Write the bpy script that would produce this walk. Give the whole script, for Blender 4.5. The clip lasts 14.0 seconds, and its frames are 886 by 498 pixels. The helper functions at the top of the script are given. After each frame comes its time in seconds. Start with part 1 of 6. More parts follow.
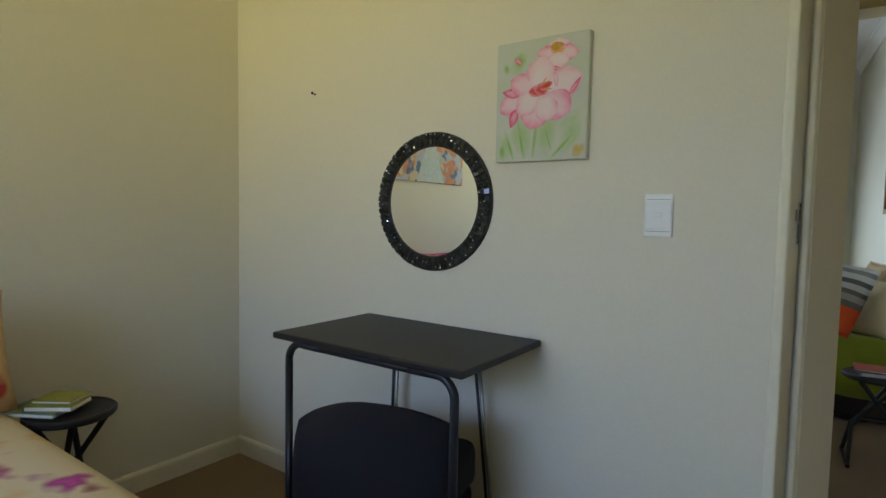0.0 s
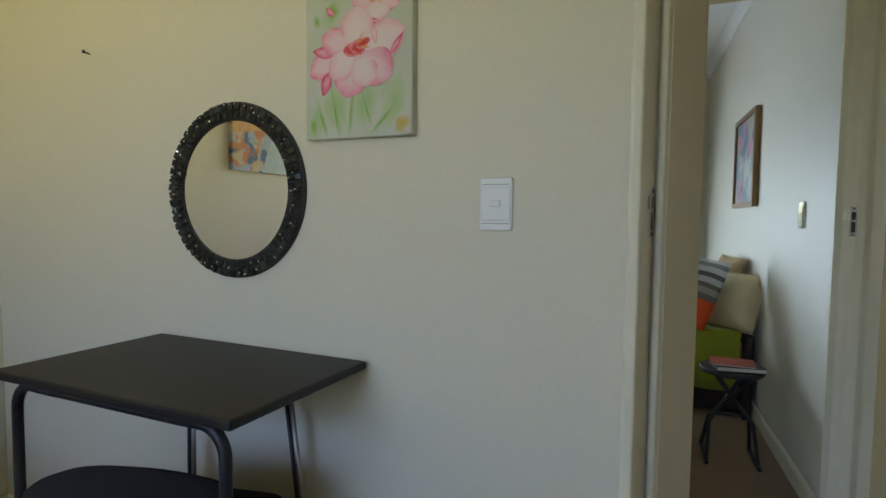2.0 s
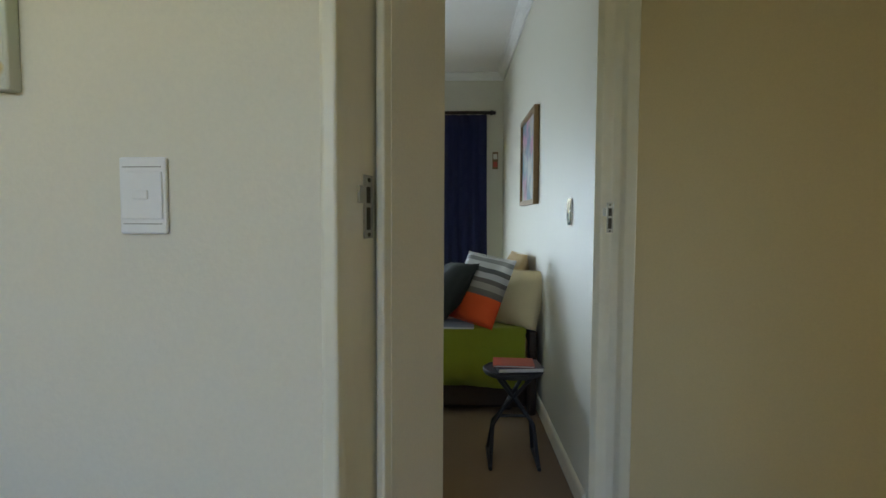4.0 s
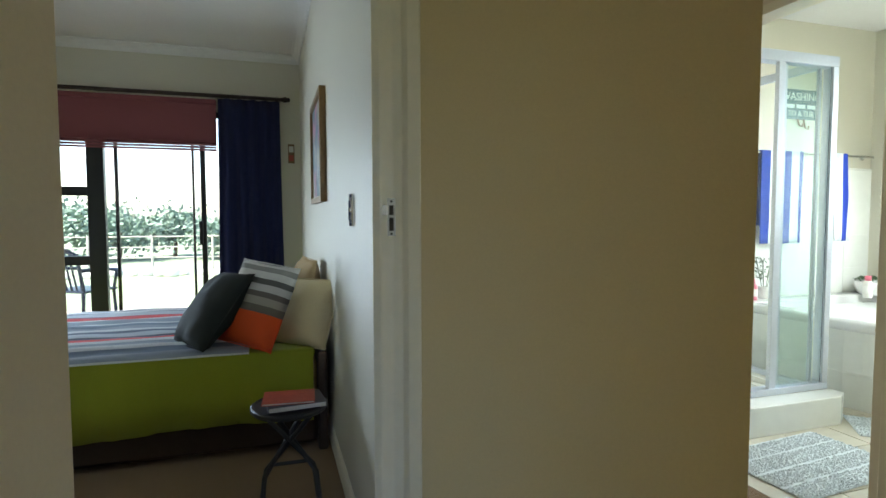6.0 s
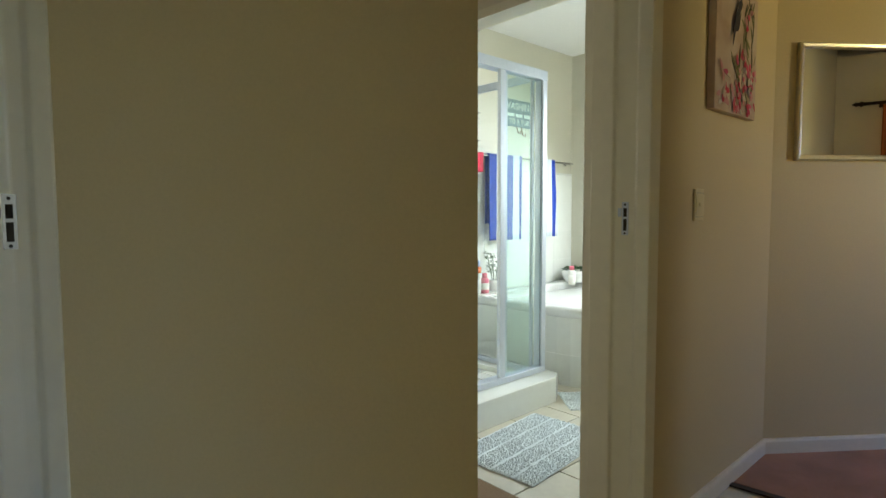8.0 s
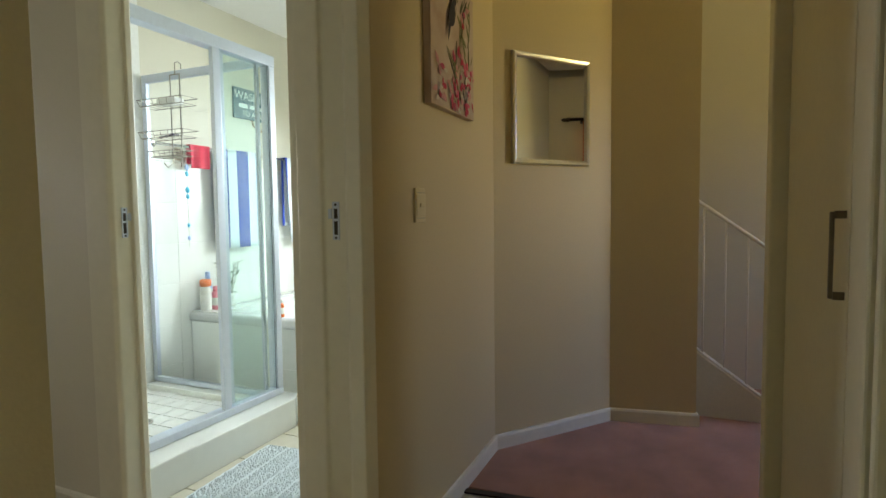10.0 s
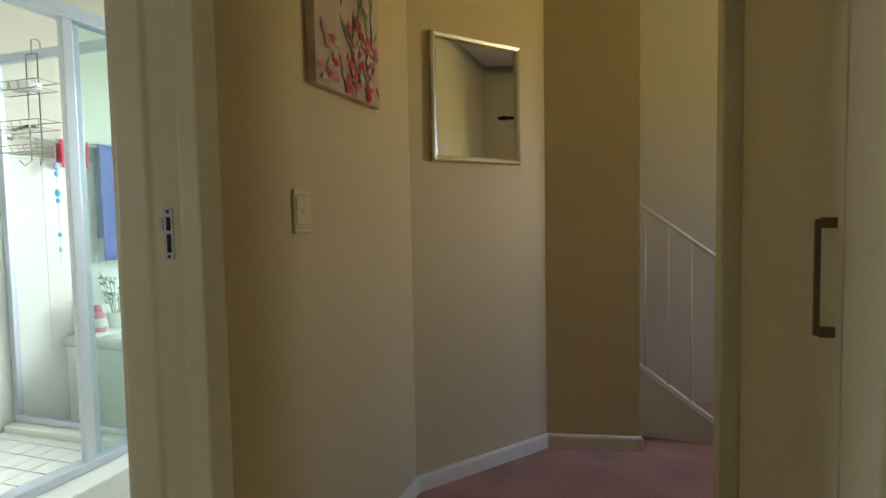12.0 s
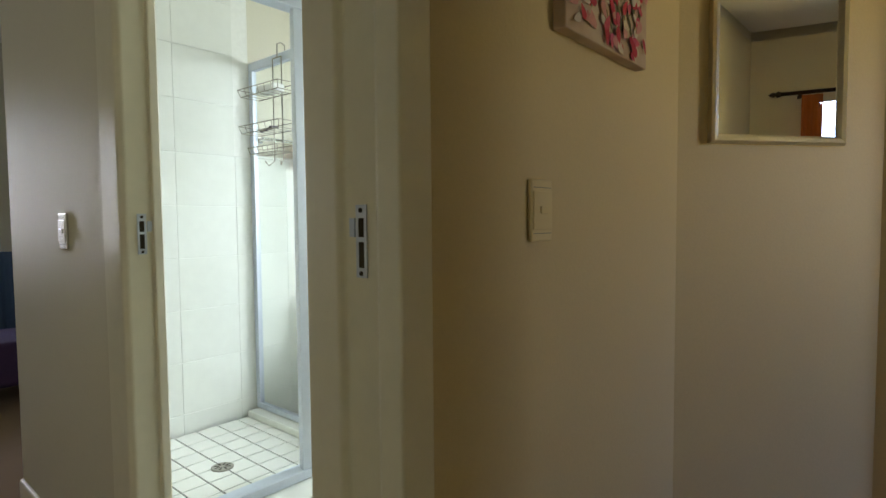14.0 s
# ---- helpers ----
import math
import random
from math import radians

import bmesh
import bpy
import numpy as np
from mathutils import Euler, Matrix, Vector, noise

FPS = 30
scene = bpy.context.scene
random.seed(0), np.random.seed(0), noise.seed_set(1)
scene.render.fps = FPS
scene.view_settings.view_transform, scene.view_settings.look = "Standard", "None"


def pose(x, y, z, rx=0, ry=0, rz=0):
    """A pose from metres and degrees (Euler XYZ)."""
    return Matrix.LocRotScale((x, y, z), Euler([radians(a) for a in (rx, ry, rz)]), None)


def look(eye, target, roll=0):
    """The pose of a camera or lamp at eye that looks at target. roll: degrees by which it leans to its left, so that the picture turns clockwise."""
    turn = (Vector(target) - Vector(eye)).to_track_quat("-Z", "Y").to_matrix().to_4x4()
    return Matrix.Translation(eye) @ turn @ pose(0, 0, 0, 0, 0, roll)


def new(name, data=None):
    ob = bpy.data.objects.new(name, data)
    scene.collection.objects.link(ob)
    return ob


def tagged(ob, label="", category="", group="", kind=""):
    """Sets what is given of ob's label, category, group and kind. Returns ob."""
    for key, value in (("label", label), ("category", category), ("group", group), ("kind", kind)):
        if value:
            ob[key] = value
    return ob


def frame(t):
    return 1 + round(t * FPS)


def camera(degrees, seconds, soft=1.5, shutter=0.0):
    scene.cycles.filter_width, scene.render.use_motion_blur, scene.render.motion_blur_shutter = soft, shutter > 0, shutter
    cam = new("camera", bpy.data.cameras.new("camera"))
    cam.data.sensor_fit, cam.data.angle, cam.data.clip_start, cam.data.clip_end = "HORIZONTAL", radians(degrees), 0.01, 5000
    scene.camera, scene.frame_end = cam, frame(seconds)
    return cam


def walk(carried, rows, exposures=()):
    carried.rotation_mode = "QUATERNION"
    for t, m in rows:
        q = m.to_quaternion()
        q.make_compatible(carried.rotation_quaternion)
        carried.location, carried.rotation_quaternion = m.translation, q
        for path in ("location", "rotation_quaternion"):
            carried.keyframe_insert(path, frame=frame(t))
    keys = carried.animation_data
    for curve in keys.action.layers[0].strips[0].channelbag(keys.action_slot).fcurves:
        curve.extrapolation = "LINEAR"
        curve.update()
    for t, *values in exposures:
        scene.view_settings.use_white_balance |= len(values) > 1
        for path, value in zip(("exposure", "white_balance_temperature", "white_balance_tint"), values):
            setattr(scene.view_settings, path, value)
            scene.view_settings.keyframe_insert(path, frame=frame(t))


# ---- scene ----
cam = camera(77.9, 14.0)
PATH = [
    (0, (0.747, 0.543, 1.108), (-0.399, 2.178, 0.985), 1.1),
    (0.5, (0.772, 0.633, 1.107), (-0.306, 2.312, 0.984), 1.0),
    (1, (0.784, 0.71, 1.096), (-0.243, 2.422, 0.971), 0.9),
    (1.5, (0.769, 0.818, 1.084), (-0.18, 2.574, 0.964), 0.7),
    (2, (0.754, 0.922, 1.09), (-0.054, 2.748, 0.972), 0.7),
    (2.5, (0.789, 0.984, 1.085), (0.15, 2.876, 0.967), 0.6),
    (3, (0.843, 1.075, 1.088), (0.333, 3.006, 0.971), 0.3),
    (3.2, (0.864, 1.107, 1.088), (0.41, 3.051, 0.974), 0.2),
    (5.5, (0.996, 1.63, 1.088), (1.283, 3.606, 0.974), 0.4),
    (6, (1.083, 1.695, 1.09), (1.522, 3.643, 0.974), -0.1),
    (6.5, (1.14, 1.735, 1.092), (1.714, 3.647, 0.975), -0.2),
    (7, (1.195, 1.784, 1.092), (1.925, 3.643, 0.976), -0.3),
    (7.5, (1.258, 1.849, 1.098), (2.217, 3.6, 0.977), -0.3),
    (8, (1.294, 1.895, 1.102), (2.512, 3.476, 0.974), -0.2),
    (8.5, (1.383, 1.914, 1.096), (2.794, 3.326, 0.969), -0.4),
    (9, (1.498, 1.912, 1.098), (3.052, 3.165, 0.969), -0.4),
    (11.3, (1.862, 2.0, 1.091), (3.705, 2.769, 0.982), -1.2),
    (11.5, (1.922, 1.975, 1.109), (3.759, 2.758, 0.993), -1.1),
    (12, (2.014, 1.983, 1.107), (3.85, 2.767, 0.992), -1.1),
    (12.5, (2.084, 2.022, 1.101), (3.895, 2.865, 0.989), -1.0),
    (13, (2.184, 2.126, 1.106), (3.927, 3.099, 0.996), -0.9),
    (13.5, (2.274, 2.202, 1.107), (3.889, 3.377, 1.0), -0.7),
    (14, (2.345, 2.281, 1.114), (3.744, 3.706, 1.009), -0.5),
]
SCHEDULE = [(0.0, 2.2), (3.0, 2.25), (5.5, 2.55), (6.5, 1.9), (7.0, 1.75), (7.5, 1.9), (8.0, 2.1), (9.0, 2.15), (11.5, 2.02), (12.5, 2.25), (13.5, 2.0), (14.0, 1.95)]
walk(cam, [(t, look(eye, target, roll)) for t, eye, target, roll in PATH], SCHEDULE)

# ---- frames of reference: room one lies along x and y, the hall and all beyond it are turned a little ----
HALL = radians(4.8)
CH, SH = math.cos(HALL), math.sin(HALL)


def hp(u, v):
    return (u * CH - v * SH, u * SH + v * CH)


# ---- world, sun, window lights ----
world = bpy.data.worlds.new("sky")
scene.world = world
world.use_nodes = True
wn = world.node_tree
sky = wn.nodes.new("ShaderNodeTexSky")
sky.sky_type = "NISHITA"
sky.sun_disc = False
sky.sun_elevation = radians(58)
sky.sun_rotation = radians(255)
wn.links.new(sky.outputs[0], wn.nodes["Background"].inputs[0])
wn.nodes["Background"].inputs[1].default_value = 0.15

sun_data = bpy.data.lights.new("sun", "SUN")
sun_data.energy, sun_data.angle, sun_data.color = 5.0, radians(0.5), (1.0, 0.95, 0.86)
sun = new("sun", sun_data)
sun.matrix_world = look((0, 0, 30), (17, 5, 0))


def window_light(name, eye, target, width, height, power, color, spread=180):
    data = bpy.data.lights.new(name, "AREA")
    data.shape, data.size, data.size_y, data.energy, data.color = "RECTANGLE", width, height, power, color
    data.spread = radians(spread)
    ob = new(name, data)
    ob.matrix_world = look(eye, target)
    return ob


SKYBLUE, GARDEN = (0.36, 0.52, 1.0), (1.0, 0.88, 0.40)
window_light("window_light", (-0.05, -1.62, 1.78), (-0.22, 1.2, 0.40), 1.7, 0.6, 1.05, SKYBLUE, 62)
window_light("window_light", (-0.05, -1.62, 1.10), (-0.95, 1.2, 2.60), 1.7, 0.5, 1.55, GARDEN, 64)
window_light("window_light", (*hp(5.70, 3.45), 1.6), (*hp(3.5, 3.55), -0.2), 0.95, 0.95, 10.3, (0.84, 0.95, 1.0), 165)
window_light("window_light", (*hp(5.215, -0.56), 1.70), (*hp(4.6, 2.3), 0.0), 0.5, 0.55, 1.35, SKYBLUE, 76)
window_light("window_light", (*hp(5.215, -0.56), 1.20), (*hp(4.4, 2.3), 2.6), 0.5, 0.45, 1.75, (1.0, 0.80, 0.30), 84)
window_light("window_light", (*hp(2.90, 7.48), 1.4), (*hp(2.7, 1.5), 1.0), 1.1, 1.0, 2.3, (0.86, 0.84, 0.92), 90)
window_light("window_light", (*hp(-0.90, 6.72), 0.95), (*hp(0.4, 4.6), 0.0), 0.8, 1.3, 9.5, (0.66, 0.82, 1.0), 130)


# ---- materials ----
def mat(name, color, rough=0.6, metal=0.0, vary=0.08, grain=60.0, stain=1.6, bump=0.1, spread=0.0, sheen=0.0, coat=0.0):
    """Principled material with variation at two scales and fine relief, in metres."""
    m = bpy.data.materials.new(name)
    m.use_nodes = True
    nt = m.node_tree
    b = nt.nodes["Principled BSDF"]
    geo = nt.nodes.new("ShaderNodeNewGeometry")
    coarse = nt.nodes.new("ShaderNodeTexNoise")
    coarse.inputs["Scale"].default_value, coarse.inputs["Detail"].default_value = stain, 5
    fine = nt.nodes.new("ShaderNodeTexNoise")
    fine.inputs["Scale"].default_value, fine.inputs["Detail"].default_value = grain, 3
    for n in (coarse, fine):
        nt.links.new(geo.outputs["Position"], n.inputs["Vector"])
    add = nt.nodes.new("ShaderNodeMath")
    add.operation = "ADD"
    nt.links.new(coarse.outputs[0], add.inputs[0])
    nt.links.new(fine.outputs[0], add.inputs[1])
    ramp = nt.nodes.new("ShaderNodeMapRange")
    ramp.inputs[1].default_value, ramp.inputs[2].default_value = 0.6, 1.4
    ramp.inputs[3].default_value, ramp.inputs[4].default_value = 1.0 - vary, 1.0 + vary
    nt.links.new(add.outputs[0], ramp.inputs[0])
    value = ramp.outputs[0]
    if spread:
        info = nt.nodes.new("ShaderNodeObjectInfo")
        piece = nt.nodes.new("ShaderNodeMapRange")
        piece.inputs[3].default_value, piece.inputs[4].default_value = 1.0 - spread, 1.0 + spread
        nt.links.new(info.outputs["Random"], piece.inputs[0])
        times = nt.nodes.new("ShaderNodeMath")
        times.operation = "MULTIPLY"
        nt.links.new(value, times.inputs[0])
        nt.links.new(piece.outputs[0], times.inputs[1])
        value = times.outputs[0]
    mix = nt.nodes.new("ShaderNodeVectorMath")
    mix.operation = "SCALE"
    mix.inputs[0].default_value = color
    nt.links.new(value, mix.inputs["Scale"])
    nt.links.new(mix.outputs[0], b.inputs["Base Color"])
    b.inputs["Roughness"].default_value, b.inputs["Metallic"].default_value = rough, metal
    b.inputs["Sheen Weight"].default_value, b.inputs["Coat Weight"].default_value = sheen, coat
    if bump:
        bp = nt.nodes.new("ShaderNodeBump")
        bp.inputs["Strength"].default_value, bp.inputs["Distance"].default_value = bump, 0.004
        nt.links.new(fine.outputs[0], bp.inputs["Height"])
        nt.links.new(bp.outputs[0], b.inputs["Normal"])
    return m


def glass(name, color=(1, 1, 1), rough=0.0):
    m = bpy.data.materials.new(name)
    m.use_nodes = True
    b = m.node_tree.nodes["Principled BSDF"]
    b.inputs["Base Color"].default_value = (*color, 1)
    b.inputs["Roughness"].default_value, b.inputs["IOR"].default_value = rough, 1.45
    b.inputs["Transmission Weight"].default_value = 1.0
    return m


def stripes(name, colors, width, axis=(1, 0, 0), rough=0.9, bump=0.3):
    """Woven cloth in repeating stripes along an axis of the object, colours as (position, colour)."""
    m = bpy.data.materials.new(name)
    m.use_nodes = True
    nt = m.node_tree
    b = nt.nodes["Principled BSDF"]
    tex = nt.nodes.new("ShaderNodeTexCoord")
    dot = nt.nodes.new("ShaderNodeVectorMath")
    dot.operation = "DOT_PRODUCT"
    dot.inputs[1].default_value = tuple(a / width for a in axis)
    nt.links.new(tex.outputs["Object"], dot.inputs[0])
    fract = nt.nodes.new("ShaderNodeMath")
    fract.operation = "FRACT"
    nt.links.new(dot.outputs["Value"], fract.inputs[0])
    ramp = nt.nodes.new("ShaderNodeValToRGB")
    ramp.color_ramp.interpolation = "CONSTANT"
    while len(ramp.color_ramp.elements) < len(colors):
        ramp.color_ramp.elements.new(0.5)
    for e, (p, col) in zip(ramp.color_ramp.elements, colors):
        e.position, e.color = p, (*col, 1)
    nt.links.new(fract.outputs[0], ramp.inputs[0])
    nt.links.new(ramp.outputs[0], b.inputs["Base Color"])
    b.inputs["Roughness"].default_value = rough
    fine = nt.nodes.new("ShaderNodeTexNoise")
    fine.inputs["Scale"].default_value = 240
    nt.links.new(tex.outputs["Object"], fine.inputs["Vector"])
    bp = nt.nodes.new("ShaderNodeBump")
    bp.inputs["Strength"].default_value, bp.inputs["Distance"].default_value = bump, 0.003
    nt.links.new(fine.outputs[0], bp.inputs["Height"])
    nt.links.new(bp.outputs[0], b.inputs["Normal"])
    return m


def blotched(name, ground, blots, scale=9.0, rough=0.9, soft=0.04):
    """Printed cloth or paint: a ground with blots of other colours laid over it, blots as (threshold, colour, seed)."""
    m = bpy.data.materials.new(name)
    m.use_nodes = True
    nt = m.node_tree
    b = nt.nodes["Principled BSDF"]
    tex = nt.nodes.new("ShaderNodeTexCoord")
    last = None
    for threshold, col, seed in blots:
        n = nt.nodes.new("ShaderNodeTexNoise")
        n.noise_dimensions = "4D"
        n.inputs["W"].default_value, n.inputs["Scale"].default_value, n.inputs["Detail"].default_value = seed, scale, 2.5
        nt.links.new(tex.outputs["Object"], n.inputs["Vector"])
        r = nt.nodes.new("ShaderNodeMapRange")
        r.inputs[1].default_value, r.inputs[2].default_value = threshold - soft, threshold + soft
        nt.links.new(n.outputs[0], r.inputs[0])
        mx = nt.nodes.new("ShaderNodeMix")
        mx.data_type = "RGBA"
        mx.inputs[6].default_value, mx.inputs[7].default_value = (*ground, 1), (*col, 1)
        if last:
            nt.links.new(last, mx.inputs[6])
        nt.links.new(r.outputs[0], mx.inputs[0])
        last = mx.outputs[2]
    nt.links.new(last, b.inputs["Base Color"])
    b.inputs["Roughness"].default_value = rough
    return m


# House walls share one cream paint; this hall copy is darkened for shade.
M_WALL = mat("cream_wall_paint_shaded", (0.655, 0.53, 0.295), 0.55, vary=0.035, grain=140, stain=1.1, bump=0.12)
# Lighter copy of the same cream, for the better lit walls.
M_WALL1 = mat("cream_wall_paint_lit", (0.74, 0.685, 0.54), 0.55, vary=0.035, grain=140, stain=1.1, bump=0.12)
M_WALL2 = mat("cream_wall_paint_bedroom", (0.68, 0.65, 0.54), 0.5, vary=0.03, grain=140, stain=1.1, bump=0.1)
M_CEIL = mat("white_ceiling_paint", (0.8, 0.79, 0.76), 0.8, vary=0.03, bump=0.1)
M_FRAME = mat("cream_gloss_frame_paint", (0.83, 0.78, 0.62), 0.32, vary=0.04, grain=25, stain=3, bump=0.05)
M_TRIM = mat("cream_baseboard_paint", (0.78, 0.72, 0.56), 0.4, vary=0.05, grain=30, stain=4, bump=0.05)
M_CARPET_BROWN = mat("brown_carpet", (0.23, 0.135, 0.055), 0.95, vary=0.22, grain=420, stain=2.5, bump=0.7, sheen=0.2)
M_CARPET_PINK = mat("dusty_pink_carpet", (0.42, 0.21, 0.14), 0.95, vary=0.38, grain=300, stain=5, bump=0.7, sheen=0.2)
M_FLOOR_TILE = mat("cream_floor_tile", (0.70, 0.66, 0.55), 0.25, vary=0.06, grain=30, stain=3, bump=0.04, spread=0.04)
M_TILE = mat("white_wall_tile", (0.83, 0.84, 0.79), 0.18, vary=0.03, grain=20, stain=3, bump=0.03, spread=0.025)
M_GROUT = mat("pale_grout", (0.86, 0.86, 0.82), 0.8, vary=0.06)
M_GROUT_DARK = mat("dark_grout", (0.035, 0.035, 0.035), 0.85, vary=0.2)
M_BLACK = mat("black_laminate", (0.010, 0.009, 0.010), 0.5, vary=0.12, grain=200, bump=0.06)
M_BLACK_METAL = mat("black_powder_coated_steel", (0.014, 0.014, 0.017), 0.5, vary=0.1, bump=0.05)
M_BLACK_CLOTH = mat("black_woven_upholstery", (0.006, 0.005, 0.008), 0.92, vary=0.25, grain=350, bump=0.5, sheen=0.0)
M_BLACK_GLASS = mat("black_mosaic_glass", (0.025, 0.027, 0.026), 0.12, vary=0.3, grain=30, bump=0.1, spread=0.5)
M_STEEL = mat("dull_plated_steel", (0.34, 0.32, 0.27), 0.42, 0.9, vary=0.1, grain=80, bump=0.08)
M_CHROME = mat("chrome", (0.75, 0.75, 0.75), 0.12, 1.0, vary=0.04, bump=0.02)
# for nail and screws, and as dark fill painting the shade inside holes
M_HOLE = mat("hole_shade_and_dark_metal", (0.03, 0.022, 0.012), 0.9, vary=0.2)
M_PLASTIC = mat("white_switch_plastic", (0.82, 0.81, 0.78), 0.3, vary=0.02, bump=0.02)
M_CREAM_PLASTIC = mat("cream_switch_plastic", (0.74, 0.62, 0.36), 0.35, vary=0.02, bump=0.02)
M_MIRROR = mat("mirror_glass", (0.93, 0.94, 0.93), 0.005, 1.0, vary=0.0, bump=0.0)
M_SILVER = mat("brushed_silver_moulding", (0.72, 0.69, 0.62), 0.28, 1.0, vary=0.1, grain=60, bump=0.1)
M_ALU = mat("satin_aluminium", (0.62, 0.67, 0.76), 0.45, 0.5, vary=0.05, bump=0.04)
M_ALU_DARK = mat("dark_bronze_aluminium", (0.02, 0.02, 0.022), 0.4, 0.3, vary=0.1)
M_GLASS = glass("clear_glass", (0.96, 0.99, 0.98))
M_GLASS_GREEN = glass("pale_green_shower_glass", (0.87, 0.97, 0.955))
M_NAVY = mat("navy_curtain_cloth", (0.006, 0.010, 0.055), 0.95, vary=0.15, grain=400, bump=0.4, sheen=0.02)
M_BLIND = mat("dusty_red_blind_cloth", (0.25, 0.075, 0.085), 0.9, vary=0.1, grain=300, bump=0.3)
M_LIME = mat("lime_green_bed_cloth", (0.28, 0.32, 0.018), 0.9, vary=0.12, grain=300, stain=4, bump=0.4, sheen=0.1)
M_DARK_WOOD = mat("dark_stained_wood", (0.03, 0.016, 0.01), 0.5, vary=0.2, grain=40, bump=0.1)
M_GOLD = mat("gilt_wood_moulding", (0.22, 0.13, 0.05), 0.45, 0.2, vary=0.15, grain=50)
M_CREAM_CLOTH = mat("cream_pillow_cotton", (0.66, 0.55, 0.33), 0.9, vary=0.08, grain=260, stain=6, bump=0.35)
M_TAN_CLOTH = mat("tan_pillow_cotton", (0.55, 0.40, 0.22), 0.9, vary=0.08, grain=260, stain=6, bump=0.35)
M_CHARCOAL = mat("charcoal_cushion_cloth", (0.016, 0.021, 0.021), 0.9, vary=0.15, grain=260, bump=0.35)
M_WHITE = mat("white_ceramic", (0.82, 0.82, 0.80), 0.12, vary=0.02, bump=0.01)
M_ORANGE = mat("orange_plastic", (0.75, 0.16, 0.02), 0.35, vary=0.05)
M_PINKBOT = mat("pink_lotion_plastic", (0.75, 0.18, 0.25), 0.3, vary=0.05)
M_BLUEBOT = mat("pale_blue_plastic", (0.35, 0.5, 0.8), 0.3, vary=0.05)
M_AQUA = mat("aqua_shell_plastic", (0.05, 0.50, 0.72), 0.35, vary=0.1)
M_RED_CLOTH = mat("bright_pink_red_cloth", (0.72, 0.03, 0.08), 0.95, vary=0.15, grain=250, bump=0.5)
M_LEAF = mat("dark_green_leaf", (0.05, 0.10, 0.03), 0.5, vary=0.3, grain=60, spread=0.3)
M_MAT = mat("blue_grey_tufted_mat", (0.76, 0.83, 0.87), 0.98, vary=0.14, grain=160, stain=9, bump=0.6, spread=0.06)
M_PAPER = mat("white_paper", (0.72, 0.70, 0.64), 0.8, vary=0.06)
M_OLIVEBOOK = mat("olive_book_cover", (0.30, 0.28, 0.04), 0.5, vary=0.15)
M_GREENBOOK = mat("green_book_cover", (0.16, 0.24, 0.13), 0.5, vary=0.12)
M_REDBOOK = mat("red_book_cover", (0.45, 0.07, 0.04), 0.4, vary=0.2)
M_DARKBOOK = mat("dark_book_cover", (0.06, 0.05, 0.08), 0.4, vary=0.2)
M_HANDLE = mat("dull_bronze_handle", (0.15, 0.12, 0.075), 0.45, 0.3, vary=0.15, grain=80)
M_CUPBOARD = mat("cream_cupboard_paint", (0.78, 0.72, 0.5), 0.4, vary=0.04, grain=40, bump=0.04)
M_RAIL = mat("ivory_painted_steel", (0.76, 0.70, 0.58), 0.4, vary=0.05)
M_STRINGER = mat("pale_stringer_paint", (0.70, 0.67, 0.58), 0.6, vary=0.05)
M_GRASS = mat("lawn_grass", (0.17, 0.21, 0.13), 0.9, vary=0.3, grain=30, stain=0.6, bump=0.5)
M_PAVING = mat("patio_paving", (0.45, 0.40, 0.34), 0.8, vary=0.12, grain=40)
M_HEDGE = mat("garden_foliage", (0.14, 0.20, 0.15), 0.8, vary=0.4, grain=12, stain=2, bump=0.5)
M_BARK = mat("tree_bark", (0.12, 0.08, 0.05), 0.9, vary=0.3)
M_CHAIR_OUT = mat("navy_garden_plastic", (0.02, 0.03, 0.06), 0.4, vary=0.1)
M_SIGN = mat("blue_grey_sign_board", (0.05, 0.13, 0.17), 0.6, vary=0.1)
M_INK = mat("white_sign_ink", (0.8, 0.85, 0.85), 0.7, vary=0.0, bump=0.0)
M_ORANGE_CLOTH = mat("orange_curtain_cloth", (0.55, 0.17, 0.05), 0.9, vary=0.15, grain=300, bump=0.4)
M_FLORAL = blotched("floral_bed_cloth", (0.72, 0.60, 0.40), [(0.60, (0.70, 0.48, 0.22), 4.0), (0.645, (0.36, 0.03, 0.22), 1.0), (0.69, (0.62, 0.10, 0.40), 1.0), (0.66, (0.25, 0.02, 0.05), 8.0)], 6.5)
M_FLORAL_PINK = blotched("pink_floral_cloth", (0.70, 0.10, 0.28), [(0.60, (0.72, 0.55, 0.35), 3.0)], 8)
M_PILLOW_FLORAL = blotched("floral_pillow_cloth", (0.70, 0.45, 0.22), [(0.6, (0.55, 0.06, 0.06), 2.0)], 8)
M_TOWEL = stripes("blue_and_white_striped_towel", [(0.0, (0.02, 0.06, 0.36)), (0.47, (0.74, 0.80, 0.84)), (0.84, (0.02, 0.06, 0.36))], 0.19, (1, 0, 0))
M_TOWEL_SMALL = stripes("white_towel_with_blue_edges", [(0.0, (0.74, 0.80, 0.84)), (0.25, (0.02, 0.06, 0.42)), (0.66, (0.74, 0.80, 0.84))], 0.15, (1, 0, 0))
